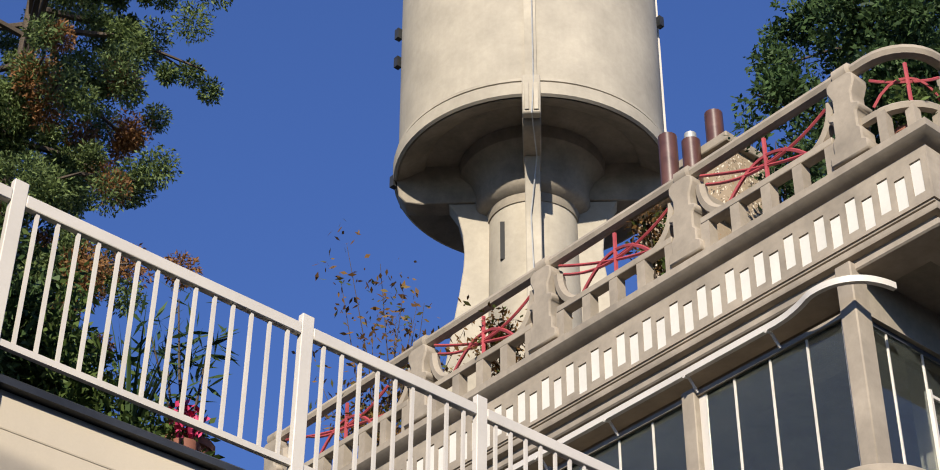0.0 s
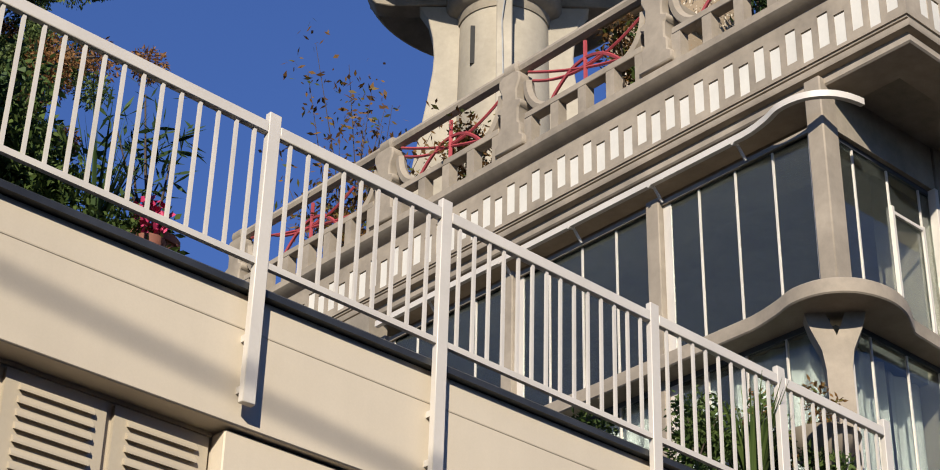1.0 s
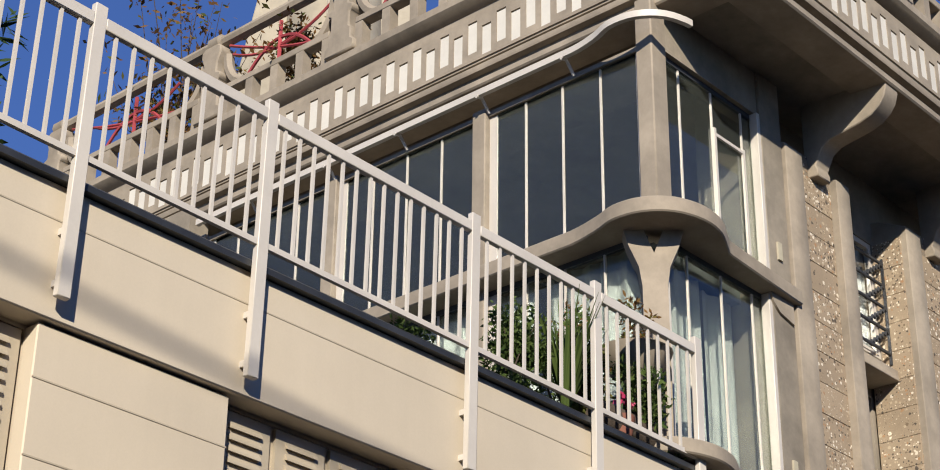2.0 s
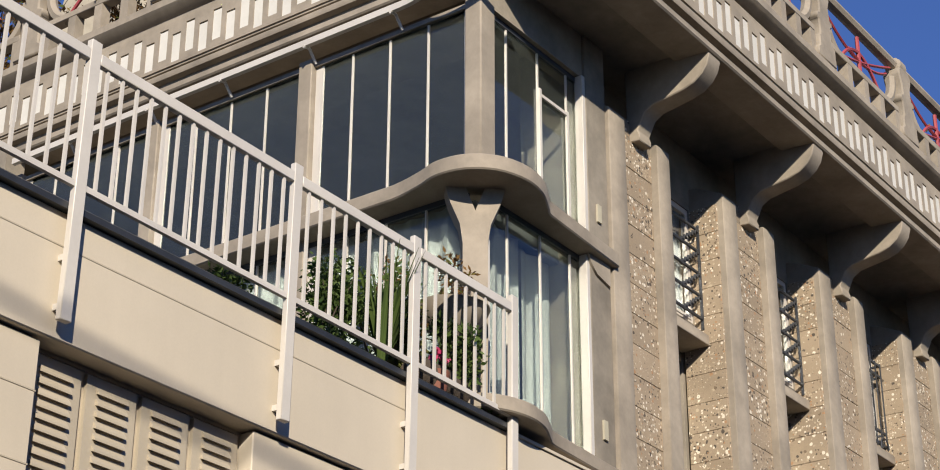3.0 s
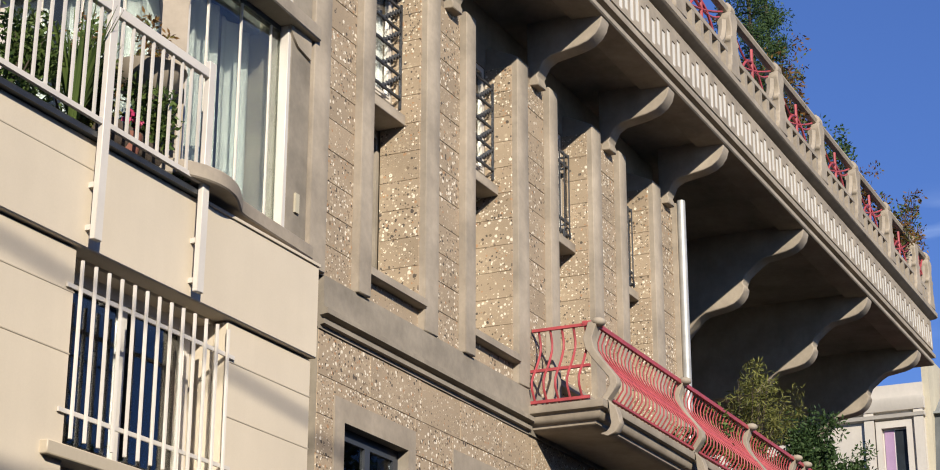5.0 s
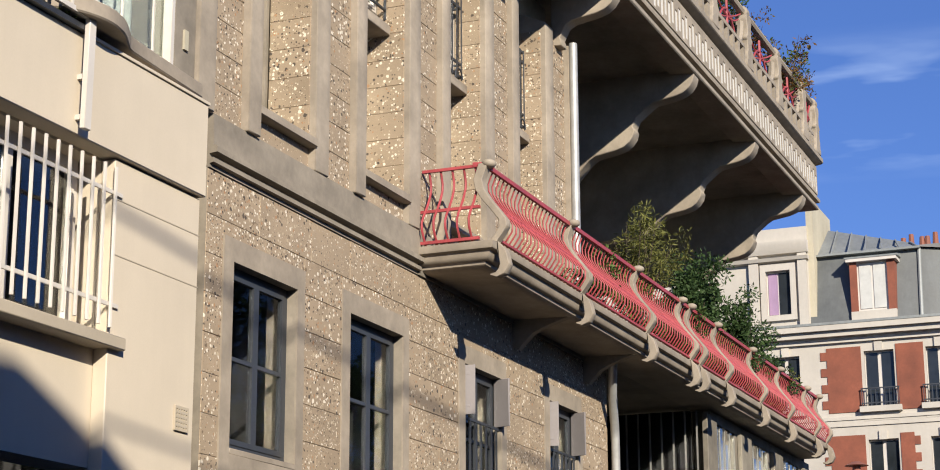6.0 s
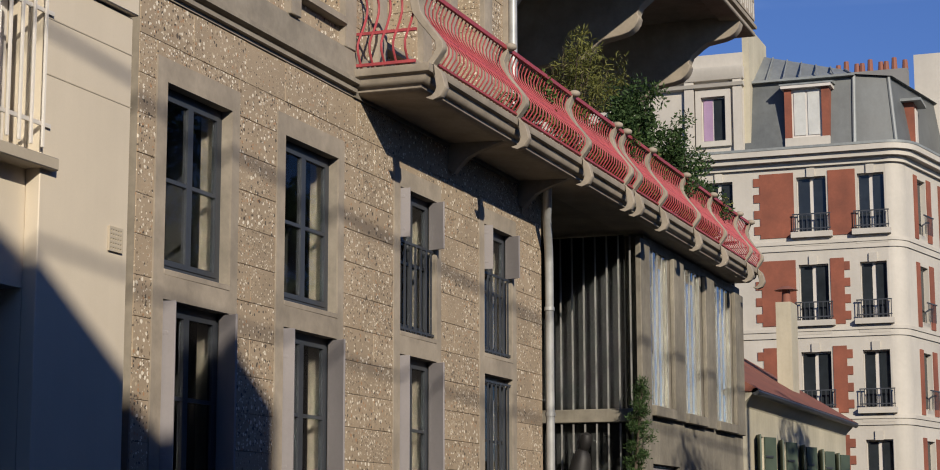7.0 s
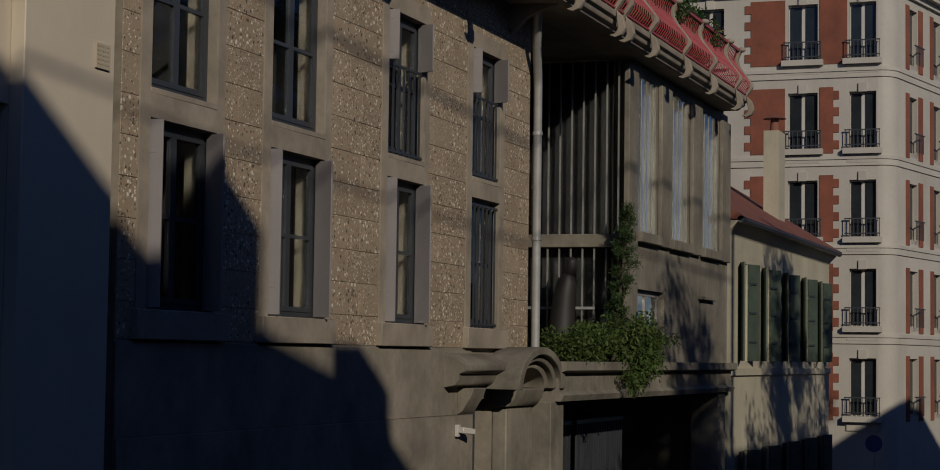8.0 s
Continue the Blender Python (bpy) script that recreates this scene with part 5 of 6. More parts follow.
part("chimney_cowl", tube(bmesh.new(), [(55.5, 10.57, 8.8), (55.5, 10.57, 8.92)], [0.36, 0.1], 12), TERRACOTTA, yh)
for a, b in wins:
    for z0, z1 in ((1.6, 4.0), (-2.4, -0.6)):
        wv = casement(a, b, z0, z1, HY + 0.2, yh, WHITE, bars=1, name="window")
        for sgn, x in ((1, a), (-1, b)):
            ang = math.radians(22)
            dd = Vector((-sgn * math.cos(ang), -math.sin(ang), 0))
            p0 = Vector((x, HY - 0.02, (z0 + z1) / 2))
            s = part("shutter", beam(bmesh.new(), p0, p0 + dd * 0.5, 0.04, z1 - z0), GREEN_SHUTTER, yh, "weathered green louvred shutter")
            for k in range(3):
                zz = z0 + (z1 - z0) * (0.2 + 0.3 * k)
                part("hinge", beam(bmesh.new(), Vector((x, HY - 0.05, zz)), Vector((x, HY - 0.05, zz)) + dd * 0.3, 0.06, 0.05), DARK_IRON, s)


# ---- white corner building at the end of the street ----
wb = thing("corner_building", (68, 14, -3.0), "white stone corner building with brick panels and mansard roof", "building")
WBX = 66.0
TOPS = [14.2, 11.05, 7.95, 4.85, 1.75]        # heads of the windows, storey by storey
TURN_Y = 8.95


def west(name, y0, y1, z0, z1, material, proud=0.0, owner=None, label=""):
    return part(name, box(bmesh.new(), WBX - proud, WBX - 0.001, y0, y1, z0, z1), material, owner or wb, label)


wh = [(11.05, 12.1, t - 2.0, t) for t in TOPS] + [(9.0 + 0.02, 9.95, t - 2.0, t) for t in TOPS] + [(14.4, 15.4, t - 2.0, t) for t in TOPS]
part("west_wall", pierced(bmesh.new(), "y", TURN_Y, 30.0, -3.4, 14.75, WBX, WBX + 0.4, wh), STUCCO, wb, "white stone front")
part("attic_wall", pierced(bmesh.new(), "y", 13.95, 30.0, 14.75, 19.0, WBX + 0.1, WBX + 0.5, [(14.6, 15.5, 15.75, 17.4)]), STUCCO, wb, "white attic storey")
part("attic_cornice", prism(bmesh.new(), [(WBX - 0.1, 18.0), (WBX - 0.25, 18.3), (WBX - 0.25, 18.45), (WBX + 0.1, 18.45), (WBX + 0.1, 18.0)], "y", 13.9, 30.0), STUCCO, wb)
for y0, y1 in ((13.97, 14.3), (15.75, 16.1), (18.6, 18.95)):
    part("attic_pilaster", box(bmesh.new(), WBX - 0.06, WBX + 0.1, y0, y1, 15.24, 18.0), STUCCO, wb)
part("attic_surround", pierced(bmesh.new(), "y", 14.4, 15.7, 15.55, 17.65, WBX - 0.02, WBX + 0.1, [(14.6, 15.5, 15.75, 17.4)]), STUCCO, wb)
part("attic_band", prism(bmesh.new(), [(WBX + 0.1, 17.7), (WBX - 0.12, 17.74), (WBX - 0.18, 17.86), (WBX + 0.1, 17.9)], "y", 13.9, 30.0), STUCCO, wb)
part("party_wall", box(bmesh.new(), WBX + 0.2, WBX + 3.4, 13.72, 13.97, 14.95, 20.0), YELLOW, wb)
part("room", box(bmesh.new(), WBX + 1.6, WBX + 1.7, 9.2, 30.0, -3.4, 14.7), DARKROOM, wb)
part("room", box(bmesh.new(), WBX + 1.6, WBX + 1.7, 14.0, 30.0, 14.7, 18.4), DARKROOM, wb)

# the turn of the corner and the front that runs on down the other street
TURN_DIR = Vector((4.8, -1.0, 0)).normalized()
ARC = [(WBX + 0.85 - 0.85 * math.cos(u * math.radians(78) / 8), TURN_Y - 0.62 * math.sin(u * math.radians(78) / 8)) for u in range(9)]
SOUTH = Vector((ARC[-1][0], ARC[-1][1], 0))
FAR = SOUTH + TURN_DIR * 16


def turn_prism(name, k, z0, z1, material, label="", back=0.4):
    """A course that goes round the corner, k metres proud."""
    out = [(WBX - k, 30.0), (WBX - k, TURN_Y)]
    for (x, y) in ARC[1:]:
        d = (Vector((x, y)) - Vector((WBX + 0.85, TURN_Y + 0.1))).normalized()
        out.append((x + d.x * k, y + d.y * k))
    out += [(FAR.x, FAR.y - k), (FAR.x, FAR.y + back)]
    for (x, y) in ARC[:0:-1]:
        d = (Vector((x, y)) - Vector((WBX + 0.85, TURN_Y + 0.1))).normalized()
        out.append((x - d.x * back * 0.6, y - d.y * back * 0.6))
    out += [(WBX + back, TURN_Y), (WBX + back, 30.0)]
    return part(name, prism(bmesh.new(), out, "z", z0, z1), material, wb, label)


bm = bmesh.new()
lo = [bm.verts.new((x, y, -3.4)) for x, y in ARC]
hi = [bm.verts.new((x, y, 14.75)) for x, y in ARC]
lb = [bm.verts.new((x + 0.35, y + 0.3, -3.4)) for x, y in ARC]
hb = [bm.verts.new((x + 0.35, y + 0.3, 14.75)) for x, y in ARC]
for a, b in ((lo, hi), (hi, hb), (hb, lb), (lb, lo)):
    for i in range(8):
        f = bm.faces.new((a[i], a[i + 1], b[i + 1], b[i]))
        f.smooth = True
part("corner_wall", bm, STUCCO, wb)
turn = Matrix.Translation(SOUTH) @ Matrix.Rotation(math.atan2(TURN_DIR.y, TURN_DIR.x), 4, "Z")
sw = [(u, u + 0.85, t - 2.0, t) for t in TOPS for u in (1.2, 3.9, 6.6, 9.3)]
bm = pierced(bmesh.new(), "x", 0.0, 16.0, -3.4, 14.75, 0.0, 0.4, sw)
bmesh.ops.transform(bm, matrix=turn, verts=bm.verts)
part("south_wall", bm, STUCCO, wb, "white stone front")
for t in TOPS:
    for u in (1.2, 3.9, 6.6, 9.3):
        for w0, w1 in ((u - 0.45, u - 0.08), (u + 0.93, u + 1.4)):
            bm = box(bmesh.new(), w0, w1, -0.03, -0.002, t - 2.2, t + 0.1)
            bmesh.ops.transform(bm, matrix=turn, verts=bm.verts)
            part("brick_panel", bm, BRICK, wb)
        bm = box(bmesh.new(), u, u + 0.85, 0.2, 0.26, t - 2.0, t)
        bmesh.ops.transform(bm, matrix=turn, verts=bm.verts)
        win = part("window", bm, WHITE, wb)
        for v0, v1 in ((0.07, 0.39), (0.46, 0.78)):
            bm = box(bmesh.new(), u + v0, u + v1, 0.17, 0.198, t - 1.93, t - 0.07)
            bmesh.ops.transform(bm, matrix=turn, verts=bm.verts)
            part("pane", bm, ROOM_GLASS, win)
        bm = box(bmesh.new(), u - 0.1, u + 0.95, -0.25, -0.21, t - 1.36, t - 1.32)
        bmesh.ops.transform(bm, matrix=turn, verts=bm.verts)
        rl = part("window_rail", bm, DARK_IRON, wb)
        for k in range(7):
            bm = box(bmesh.new(), u + 0.03 + k * 0.13, u + 0.05 + k * 0.13, -0.24, -0.22, t - 2.0, t - 1.35)
            bmesh.ops.transform(bm, matrix=turn, verts=bm.verts)
            part("rail_bar", bm, DARK_IRON, rl)
turn_prism("cornice", 0.12, 14.55, 14.75, STUCCO, "white moulded cornice")
turn_prism("cornice", 0.35, 14.75, 14.95, STUCCO)
turn_prism("cornice", 0.5, 14.95, 15.15, STUCCO)
turn_prism("gutter", 0.52, 15.15, 15.24, ROOF_ZINC)
for z in (11.55, 8.45, 5.35, 2.25):
    turn_prism("string_course", 0.05, z, z + 0.22, STUCCO)
    turn_prism("string_course", 0.09, z + 0.22, z + 0.34, STUCCO)
# brick panels with toothed edges
for s, t in enumerate(TOPS):
    for y0, y1, tooth in ((12.2, 13.42, 1), (10.02, 10.98, 0)) if s == 0 else ((12.2, 13.42, 1), (10.5, 10.98, -1)):
        z0, z1 = t - 2.15, t + 0.18
        pn = west("brick_panel", y0, y1, z0, z1, BRICK, 0.03, label="red brick panel with toothed edge")
        if tooth:
            for k in range(4):
                za = z0 + (z1 - z0) * (k + 0.25) / 4
                yy = (y1, y1 + 0.22) if tooth > 0 else (y0 - 0.2, y0)
                west("brick_tooth", yy[0], yy[1], za, za + 0.3, BRICK, 0.03, pn)
    for y0, y1 in ((11.05, 12.1), (9.02, 9.95), (14.4, 15.4)):
        z0, z1 = t - 2.0, t
        win = part("window", box(bmesh.new(), WBX + 0.2, WBX + 0.26, y0, y1, z0, z1), WHITE, wb, "tall window with white casements")
        m = (y0 + y1) / 2
        for a, b in ((y0 + 0.05, m - 0.07), (m + 0.07, y1 - 0.05)):
            part("pane", box(bmesh.new(), WBX + 0.17, WBX + 0.198, a, b, z0 + 0.05, z1 - 0.06), ROOM_GLASS, win)
        west("window_sill", y0 - 0.2, y1 + 0.2, z0 - 0.2, z0, STUCCO, 0.24)
        west("window_apron", y0 - 0.08, y1 + 0.08, z0 - 0.5, z0 - 0.2, STUCCO, 0.06)
        west("keystone", m - 0.14, m + 0.14, z1 - 0.02, z1 + 0.3, STUCCO, 0.07)
        rl = part("window_rail", box(bmesh.new(), WBX - 0.15, WBX - 0.11, y0 - 0.15, y1 + 0.15, z0 + 0.62, z0 + 0.66), DARK_IRON, wb, "dark wrought iron window rail")
        part("rail_foot", box(bmesh.new(), WBX - 0.15, WBX - 0.11, y0 - 0.15, y1 + 0.15, z0 + 0.1, z0 + 0.14), DARK_IRON, rl)
        for k in range(9):
            y = y0 - 0.12 + (y1 - y0 + 0.24) * k / 8
            part("rail_bar", box(bmesh.new(), WBX - 0.14, WBX - 0.12, y - 0.014, y + 0.014, z0 - 0.0, z0 + 0.63), DARK_IRON, rl)
# mansard: steep grey zinc, dormers with brick cheeks, shallow top
bm = bmesh.new()
low = [(WBX + 0.1, 13.95), (WBX + 0.1, 10.0), (WBX + 0.75, 8.62), (FAR.x, FAR.y + 0.2), (FAR.x, 13.95)]
mid = [(WBX + 0.75, 13.95), (WBX + 0.75, 10.05), (WBX + 1.45, 8.92), (FAR.x, FAR.y + 0.9), (FAR.x, 13.95)]
va = [bm.verts.new((x, y, 15.2)) for x, y in low]
vb = [bm.verts.new((x, y, 17.95)) for x, y in mid]
for i in range(5):
    bm.faces.new((va[i], va[(i + 1) % 5], vb[(i + 1) % 5], vb[i]))
part("mansard_roof", bm, SLATE, wb, "steep dark slate mansard")
bm = bmesh.new()
va = [bm.verts.new((x, y, 17.951)) for x, y in ((WBX + 0.6, 13.95), (WBX + 0.6, 10.0), (WBX + 1.35, 8.78), (FAR.x, FAR.y + 0.75), (FAR.x, 13.95))]
vb = [bm.verts.new(q) for q in ((WBX + 3.0, 13.95, 19.55), (WBX + 3.0, 10.6, 18.7), (WBX + 3.6, 10.2, 18.5), (FAR.x, FAR.y + 3, 18.3), (FAR.x, 13.95, 19.5))]
for i in range(5):
    bm.faces.new((va[i], va[(i + 1) % 5], vb[(i + 1) % 5], vb[i]))
bm.faces.new(vb)
part("upper_roof", bm, ROOF_ZINC, wb, "pale zinc upper slope with seams")
for k in range(7):
    q = k / 6
    part("standing_seam", beam(bmesh.new(), (WBX + 0.62, 13.8 - 3.7 * q, 17.98), (WBX + 2.95, 13.9 - 3.2 * q, 19.55 - 0.82 * q), 0.05, 0.06), ROOF_ZINC, wb)
for x0, y0, x1, y1 in ((WBX + 0.1, 10.0, WBX + 0.75, 10.05), (WBX + 0.75, 8.62, WBX + 1.45, 8.92)):
    part("hip_roll", tube(bmesh.new(), [(x0 - 0.02, y0, 15.22), (x1 - 0.02, y1, 17.95)], 0.07, 8), ROOF_ZINC, wb)
part("roof_edge", box(bmesh.new(), WBX + 0.52, WBX + 0.74, 10.0, 13.95, 17.9, 17.98), ROOF_ZINC, wb)
dm = part("dormer", box(bmesh.new(), WBX + 0.02, WBX + 0.9, 10.85, 12.45, 15.25, 15.65), STUCCO, wb, "dormer window with brick cheeks")
for y0, y1 in ((10.85, 11.12), (12.2, 12.45)):
    part("cheek", box(bmesh.new(), WBX + 0.05, WBX + 0.9, y0, y1, 15.65, 17.45), BRICK, dm)
part("dormer_head", box(bmesh.new(), WBX - 0.1, WBX + 1.0, 10.75, 12.55, 17.45, 17.56), WHITE, dm)
part("dormer_roof", prism(bmesh.new(), [(WBX - 0.12, 17.62), (WBX + 1.3, 17.9), (WBX + 1.3, 17.7), (WBX - 0.12, 17.56)], "y", 10.7, 12.6), ROOF_ZINC, dm)
part("dormer_window", box(bmesh.new(), WBX + 0.15, WBX + 0.2, 11.12, 12.2, 15.65, 17.45), WHITE, dm)
for a, b in ((11.2, 11.62), (11.7, 12.12)):
    part("pane", box(bmesh.new(), WBX + 0.12, WBX + 0.148, a, b, 15.75, 17.38), CURTAIN, dm)
part("attic_window", box(bmesh.new(), WBX + 0.2, WBX + 0.25, 14.6, 15.5, 15.75, 17.4), WHITE, wb)
part("attic_pane", box(bmesh.new(), WBX + 0.17, WBX + 0.198, 14.66, 15.05, 15.8, 17.34), ROOM_GLASS, wb)
part("attic_pane", box(bmesh.new(), WBX + 0.17, WBX + 0.198, 15.1, 15.44, 15.8, 17.34), LILAC, wb)
d2 = part("dormer", box(bmesh.new(), 68.6, 69.6, 8.2, 9.2, 15.2, 17.2), BRICK, wb, "brick dormer")
part("dormer_window", box(bmesh.new(), 68.8, 69.4, 8.16, 8.198, 15.5, 17.0), WHITE, d2)
part("dormer_roof", box(bmesh.new(), 68.3, 69.9, 7.9, 9.4, 17.2, 17.3), ROOF_ZINC, d2)
part("high_block", box(bmesh.new(), 72.5, 82.0, 5.5, 8.6, 14.9, 19.95), STUCCO, wb)
part("chimney", box(bmesh.new(), 70.4, 70.9, 8.6, 11.4, 16.5, 18.95), KERB, wb)
for k in range(9):
    y = 8.5 + k * 0.3 + (0.1 if k % 3 else 0.0)
    part("chimney_pot", tube(bmesh.new(), [(70.65, y + 0.2, 18.95), (70.65, y + 0.2, 19.32 + 0.12 * (k % 3 == 1))], [0.12, 0.09], 8), TERRACOTTA, wb, "red clay chimney pot" if k == 0 else "")

# ---- houses across the street, behind the camera: they shade the foot of the wall ----
OUT = [(-30.0, -1.5), (7.07, -1.5), (7.07, 10.78), (4.45, 11.37), (1.95, 12.05), (0.93, 12.5), (-1.16, 13.86), (-2.2, 14.3), (-12.0, 14.3), (-30.0, 13.0)]
solo("opposite_house", prism(bmesh.new(), OUT, "y", -12.0, -4.0), LOW_BOUNCE, (-10, -8, -1.5), "plain rendered house across the street", "house", kind="structure")
# Unseen row, added to hold back low sky light from the front.
solo("opposite_row", box(bmesh.new(), 7.3, 27.98, -9.0, -4.4, -3.5, 8.2), LOW_BOUNCE, (18, -6.7, -3.5), "unseen low row added to block the low sky", "house", kind="structure")
# Its taller, equally unseen continuation is added to shade the yellow house's foot.
solo("opposite_row", box(bmesh.new(), 28.0, 53.9, -9.0, -4.4, -3.5, 8.9), LOW_BOUNCE, (41, -6.7, -3.5), "unseen row added to shade the yellow house", "house", kind="structure")


solo("opposite_house_far", prism(bmesh.new(), [(54.0, -3.6), (82.0, -3.6), (82.0, 3.0), (79.0, 4.5), (57.0, 4.5), (54.0, 3.0)], "y", -14.0, -5.0), LOW_BOUNCE, (68, -9, -3.6), "plain rendered house across the street", "house", kind="structure")
solo("opposite_chimney", box(bmesh.new(), 1.8, 3.0, -5.2, -4.2, 10.5, 13.45), BRICK, (2.7, -4.7, 10.5), "brick chimney on a roof across the street", "chimney")
solo("opposite_chimney", box(bmesh.new(), 6.2, 7.05, -5.2, -4.2, 10.0, 11.45), BRICK, (6.6, -4.7, 10.0), "brick chimney on a roof across the street", "chimney")
cab = thing("street_cable", (-20.0, -2.5, 0.6), "black overhead cable on wooden poles", "cable")
for x, z1 in ((-20.0, 17.2), (31.0, 13.2)):
    part("pole", tube(bmesh.new(), [(x, -2.5, ground_z(x)), (x, -2.5, z1)], [0.14, 0.1], 10), BARK, cab)
part("cable", tube(bmesh.new(), [(-20 + 51 * u / 20, -2.5, 16.9 - 3.9 * u / 20 - 0.5 * math.sin(u / 20 * math.pi)) for u in range(21)], 0.04, 6), DARK_IRON, cab)
part("cable", tube(bmesh.new(), [(-20 + 51 * u / 20, -2.5, 14.3 - 2.6 * u / 20 - 0.5 * math.sin(u / 20 * math.pi)) for u in range(21)], 0.03, 6), DARK_IRON, cab)


# ---- plants ----
def clumps(rng, n, centre, spread, r, hollow=0.0):
    out = []
    while len(out) < n:
        p = rng.uniform(-1, 1, 3)
        q = np.linalg.norm(p)
        if hollow < q < 1:
            out.append((*(np.array(centre) + p * np.array(spread)), r * rng.uniform(0.6, 1.3)))
    return out


def shrub(name, base, height, width, material, seed, label, category="shrub", n=26, per=70, size=0.07, pot=True, slim=0.45, stems=7, group="", droop=0.0, clump=0.16):
    """A bush: thin stems that fork from the base, and clumps of leaves along and at the ends of them."""
    rng = np.random.default_rng(seed)
    b = Vector(base)
    t = thing(name, base, label, category, group)
    ph = 0.0
    if pot:
        ph = 0.34
        part("pot", revolve(bmesh.new(), [(0.15, b.z), (0.2, b.z + 0.28), (0.22, b.z + 0.28), (0.22, b.z + 0.34), (0.18, b.z + 0.34)], b.x, b.y, 16), TERRACOTTA, t, "terracotta pot")
    cl = []
    for k in range(stems):
        a = rng.uniform(0, math.tau)
        reach = width * 0.5 * rng.uniform(0.3, 1.0)
        top = b + Vector((math.cos(a) * reach, math.sin(a) * reach, ph + (height - ph) * rng.uniform(0.6, 1.0)))
        m = b.lerp(top, 0.5) + Vector((rng.normal() * 0.06, rng.normal() * 0.06, height * 0.08))
        part("stem", tube(bmesh.new(), [b + Vector((0, 0, ph * 0.8)), m, top], [0.014, 0.010, 0.004], 5), BARK, t)
        for _ in range(max(2, n // stems)):
            u = rng.uniform(0.35, 1.05)
            p = (b + Vector((0, 0, ph))).lerp(m, min(1, u * 2)) if u < 0.5 else m.lerp(top, (u - 0.5) * 2)
            j = rng.normal(size=3) * width * 0.09
            cl.append((p.x + j[0], p.y + j[1], p.z + j[2], clump * rng.uniform(0.6, 1.4)))
    leaves("foliage", cl, material, t, per, size, seed=seed, slim=slim, droop=droop)
    return t


def tree(name, base, height, crown, material, seed, label, n=220, per=70, size=0.12, trunk=0.3, first=0.35, clump=0.45, droop=0.4, slim=0.4, gap=0.55, squash=0.45, limbs=26, dry=0.0, taper=0.55, waist=0.0, tuft=0.7):
    """A trunk with limbs at all heights, each limb carrying clumps of foliage near its end."""
    rng = np.random.default_rng(seed)
    b = Vector(base)
    t = thing(name, base, label, "tree")
    lean = Vector((rng.normal() * 0.3, rng.normal() * 0.3, 0))
    top = b + Vector((0, 0, height)) + lean
    part("trunk", tube(bmesh.new(), [b, b.lerp(top, 0.3), b.lerp(top, 0.65), top], [trunk, trunk * 0.8, trunk * 0.5, 0.04], 10), BARK, t)
    cl, old = [], []
    per_limb = max(3, n // limbs)
    for k in range(limbs):
        u = first + (1 - first) * (k + rng.random()) / limbs
        a = k * 2.4 + rng.normal() * 0.4
        reach = crown * (1.0 - taper * u) * rng.uniform(gap, 1.15) * (0.62 if u < waist else 1.0)
        p0 = b.lerp(top, u)
        tip = p0 + Vector((math.cos(a) * reach, math.sin(a) * reach, reach * rng.uniform(-0.15, 0.45)))
        m = p0.lerp(tip, 0.5) + Vector((0, 0, reach * 0.1))
        part("limb", tube(bmesh.new(), [p0, m, tip], [trunk * 0.28, trunk * 0.18, 0.02], 6), BARK, t)
        for _ in range(per_limb):
            rusty = rng.random() < dry
            s = rng.uniform(0.3, 1.08)
            p = p0.lerp(m, s * 2) if s < 0.5 else m.lerp(tip, (s - 0.5) * 2)
            j = rng.normal(size=3) * reach * 0.13
            (old if rusty and s > 0.6 else cl).append((p.x + j[0], p.y + j[1], p.z + j[2] * squash * 2, clump * rng.uniform(0.55, 1.35)))
    leaves("crown", cl, material, t, per, size, seed=seed + 1, droop=droop, slim=slim, tuft=tuft)
    if old:
        leaves("dry_sprays", old, DRY_NEEDLES, t, per, size, seed=seed + 2, droop=droop, slim=slim, tuft=tuft, label="rust brown dry needles")
    return t


tree("conifer", (11.4, 26.3, 7.8), 30.0, 4.3, CONIFER, 11, "tall dark conifer with rust-tipped sprays behind the terrace", n=1000, per=700, size=0.085, trunk=0.3, first=0.1, clump=0.36, droop=0.1, slim=0.4, tuft=1.0, limbs=125, dry=0.2, taper=0.3, gap=0.82, waist=0.58)
tree("holm_oak", (19.0, 12.25, 14.76), 7.6, 3.0, EVERGREEN, 23, "dense evergreen tree growing on the roof terrace", n=420, per=140, size=0.10, trunk=0.12, first=0.2, clump=0.36, droop=0.0, slim=0.5, limbs=24)
shrub("thin_shrub", (15.9, 20.6, 14.76), 5.0, 2.9, RUST, 31, "thin wispy shrub with sparse dry leaves", n=110, per=11, size=0.12, stems=16, clump=0.3)
for k, (x, h) in enumerate(((27.0, 11.2), (38.0, 13.0), (46.5, 12.6))):
    tree("street_tree", (x, -2.9, ground_z(x)), h, 5.0, EVERGREEN, 400 + k, "leafy street tree across the road", n=230, per=70, size=0.22, trunk=0.2, first=0.3, clump=0.6, droop=0.2, limbs=30)
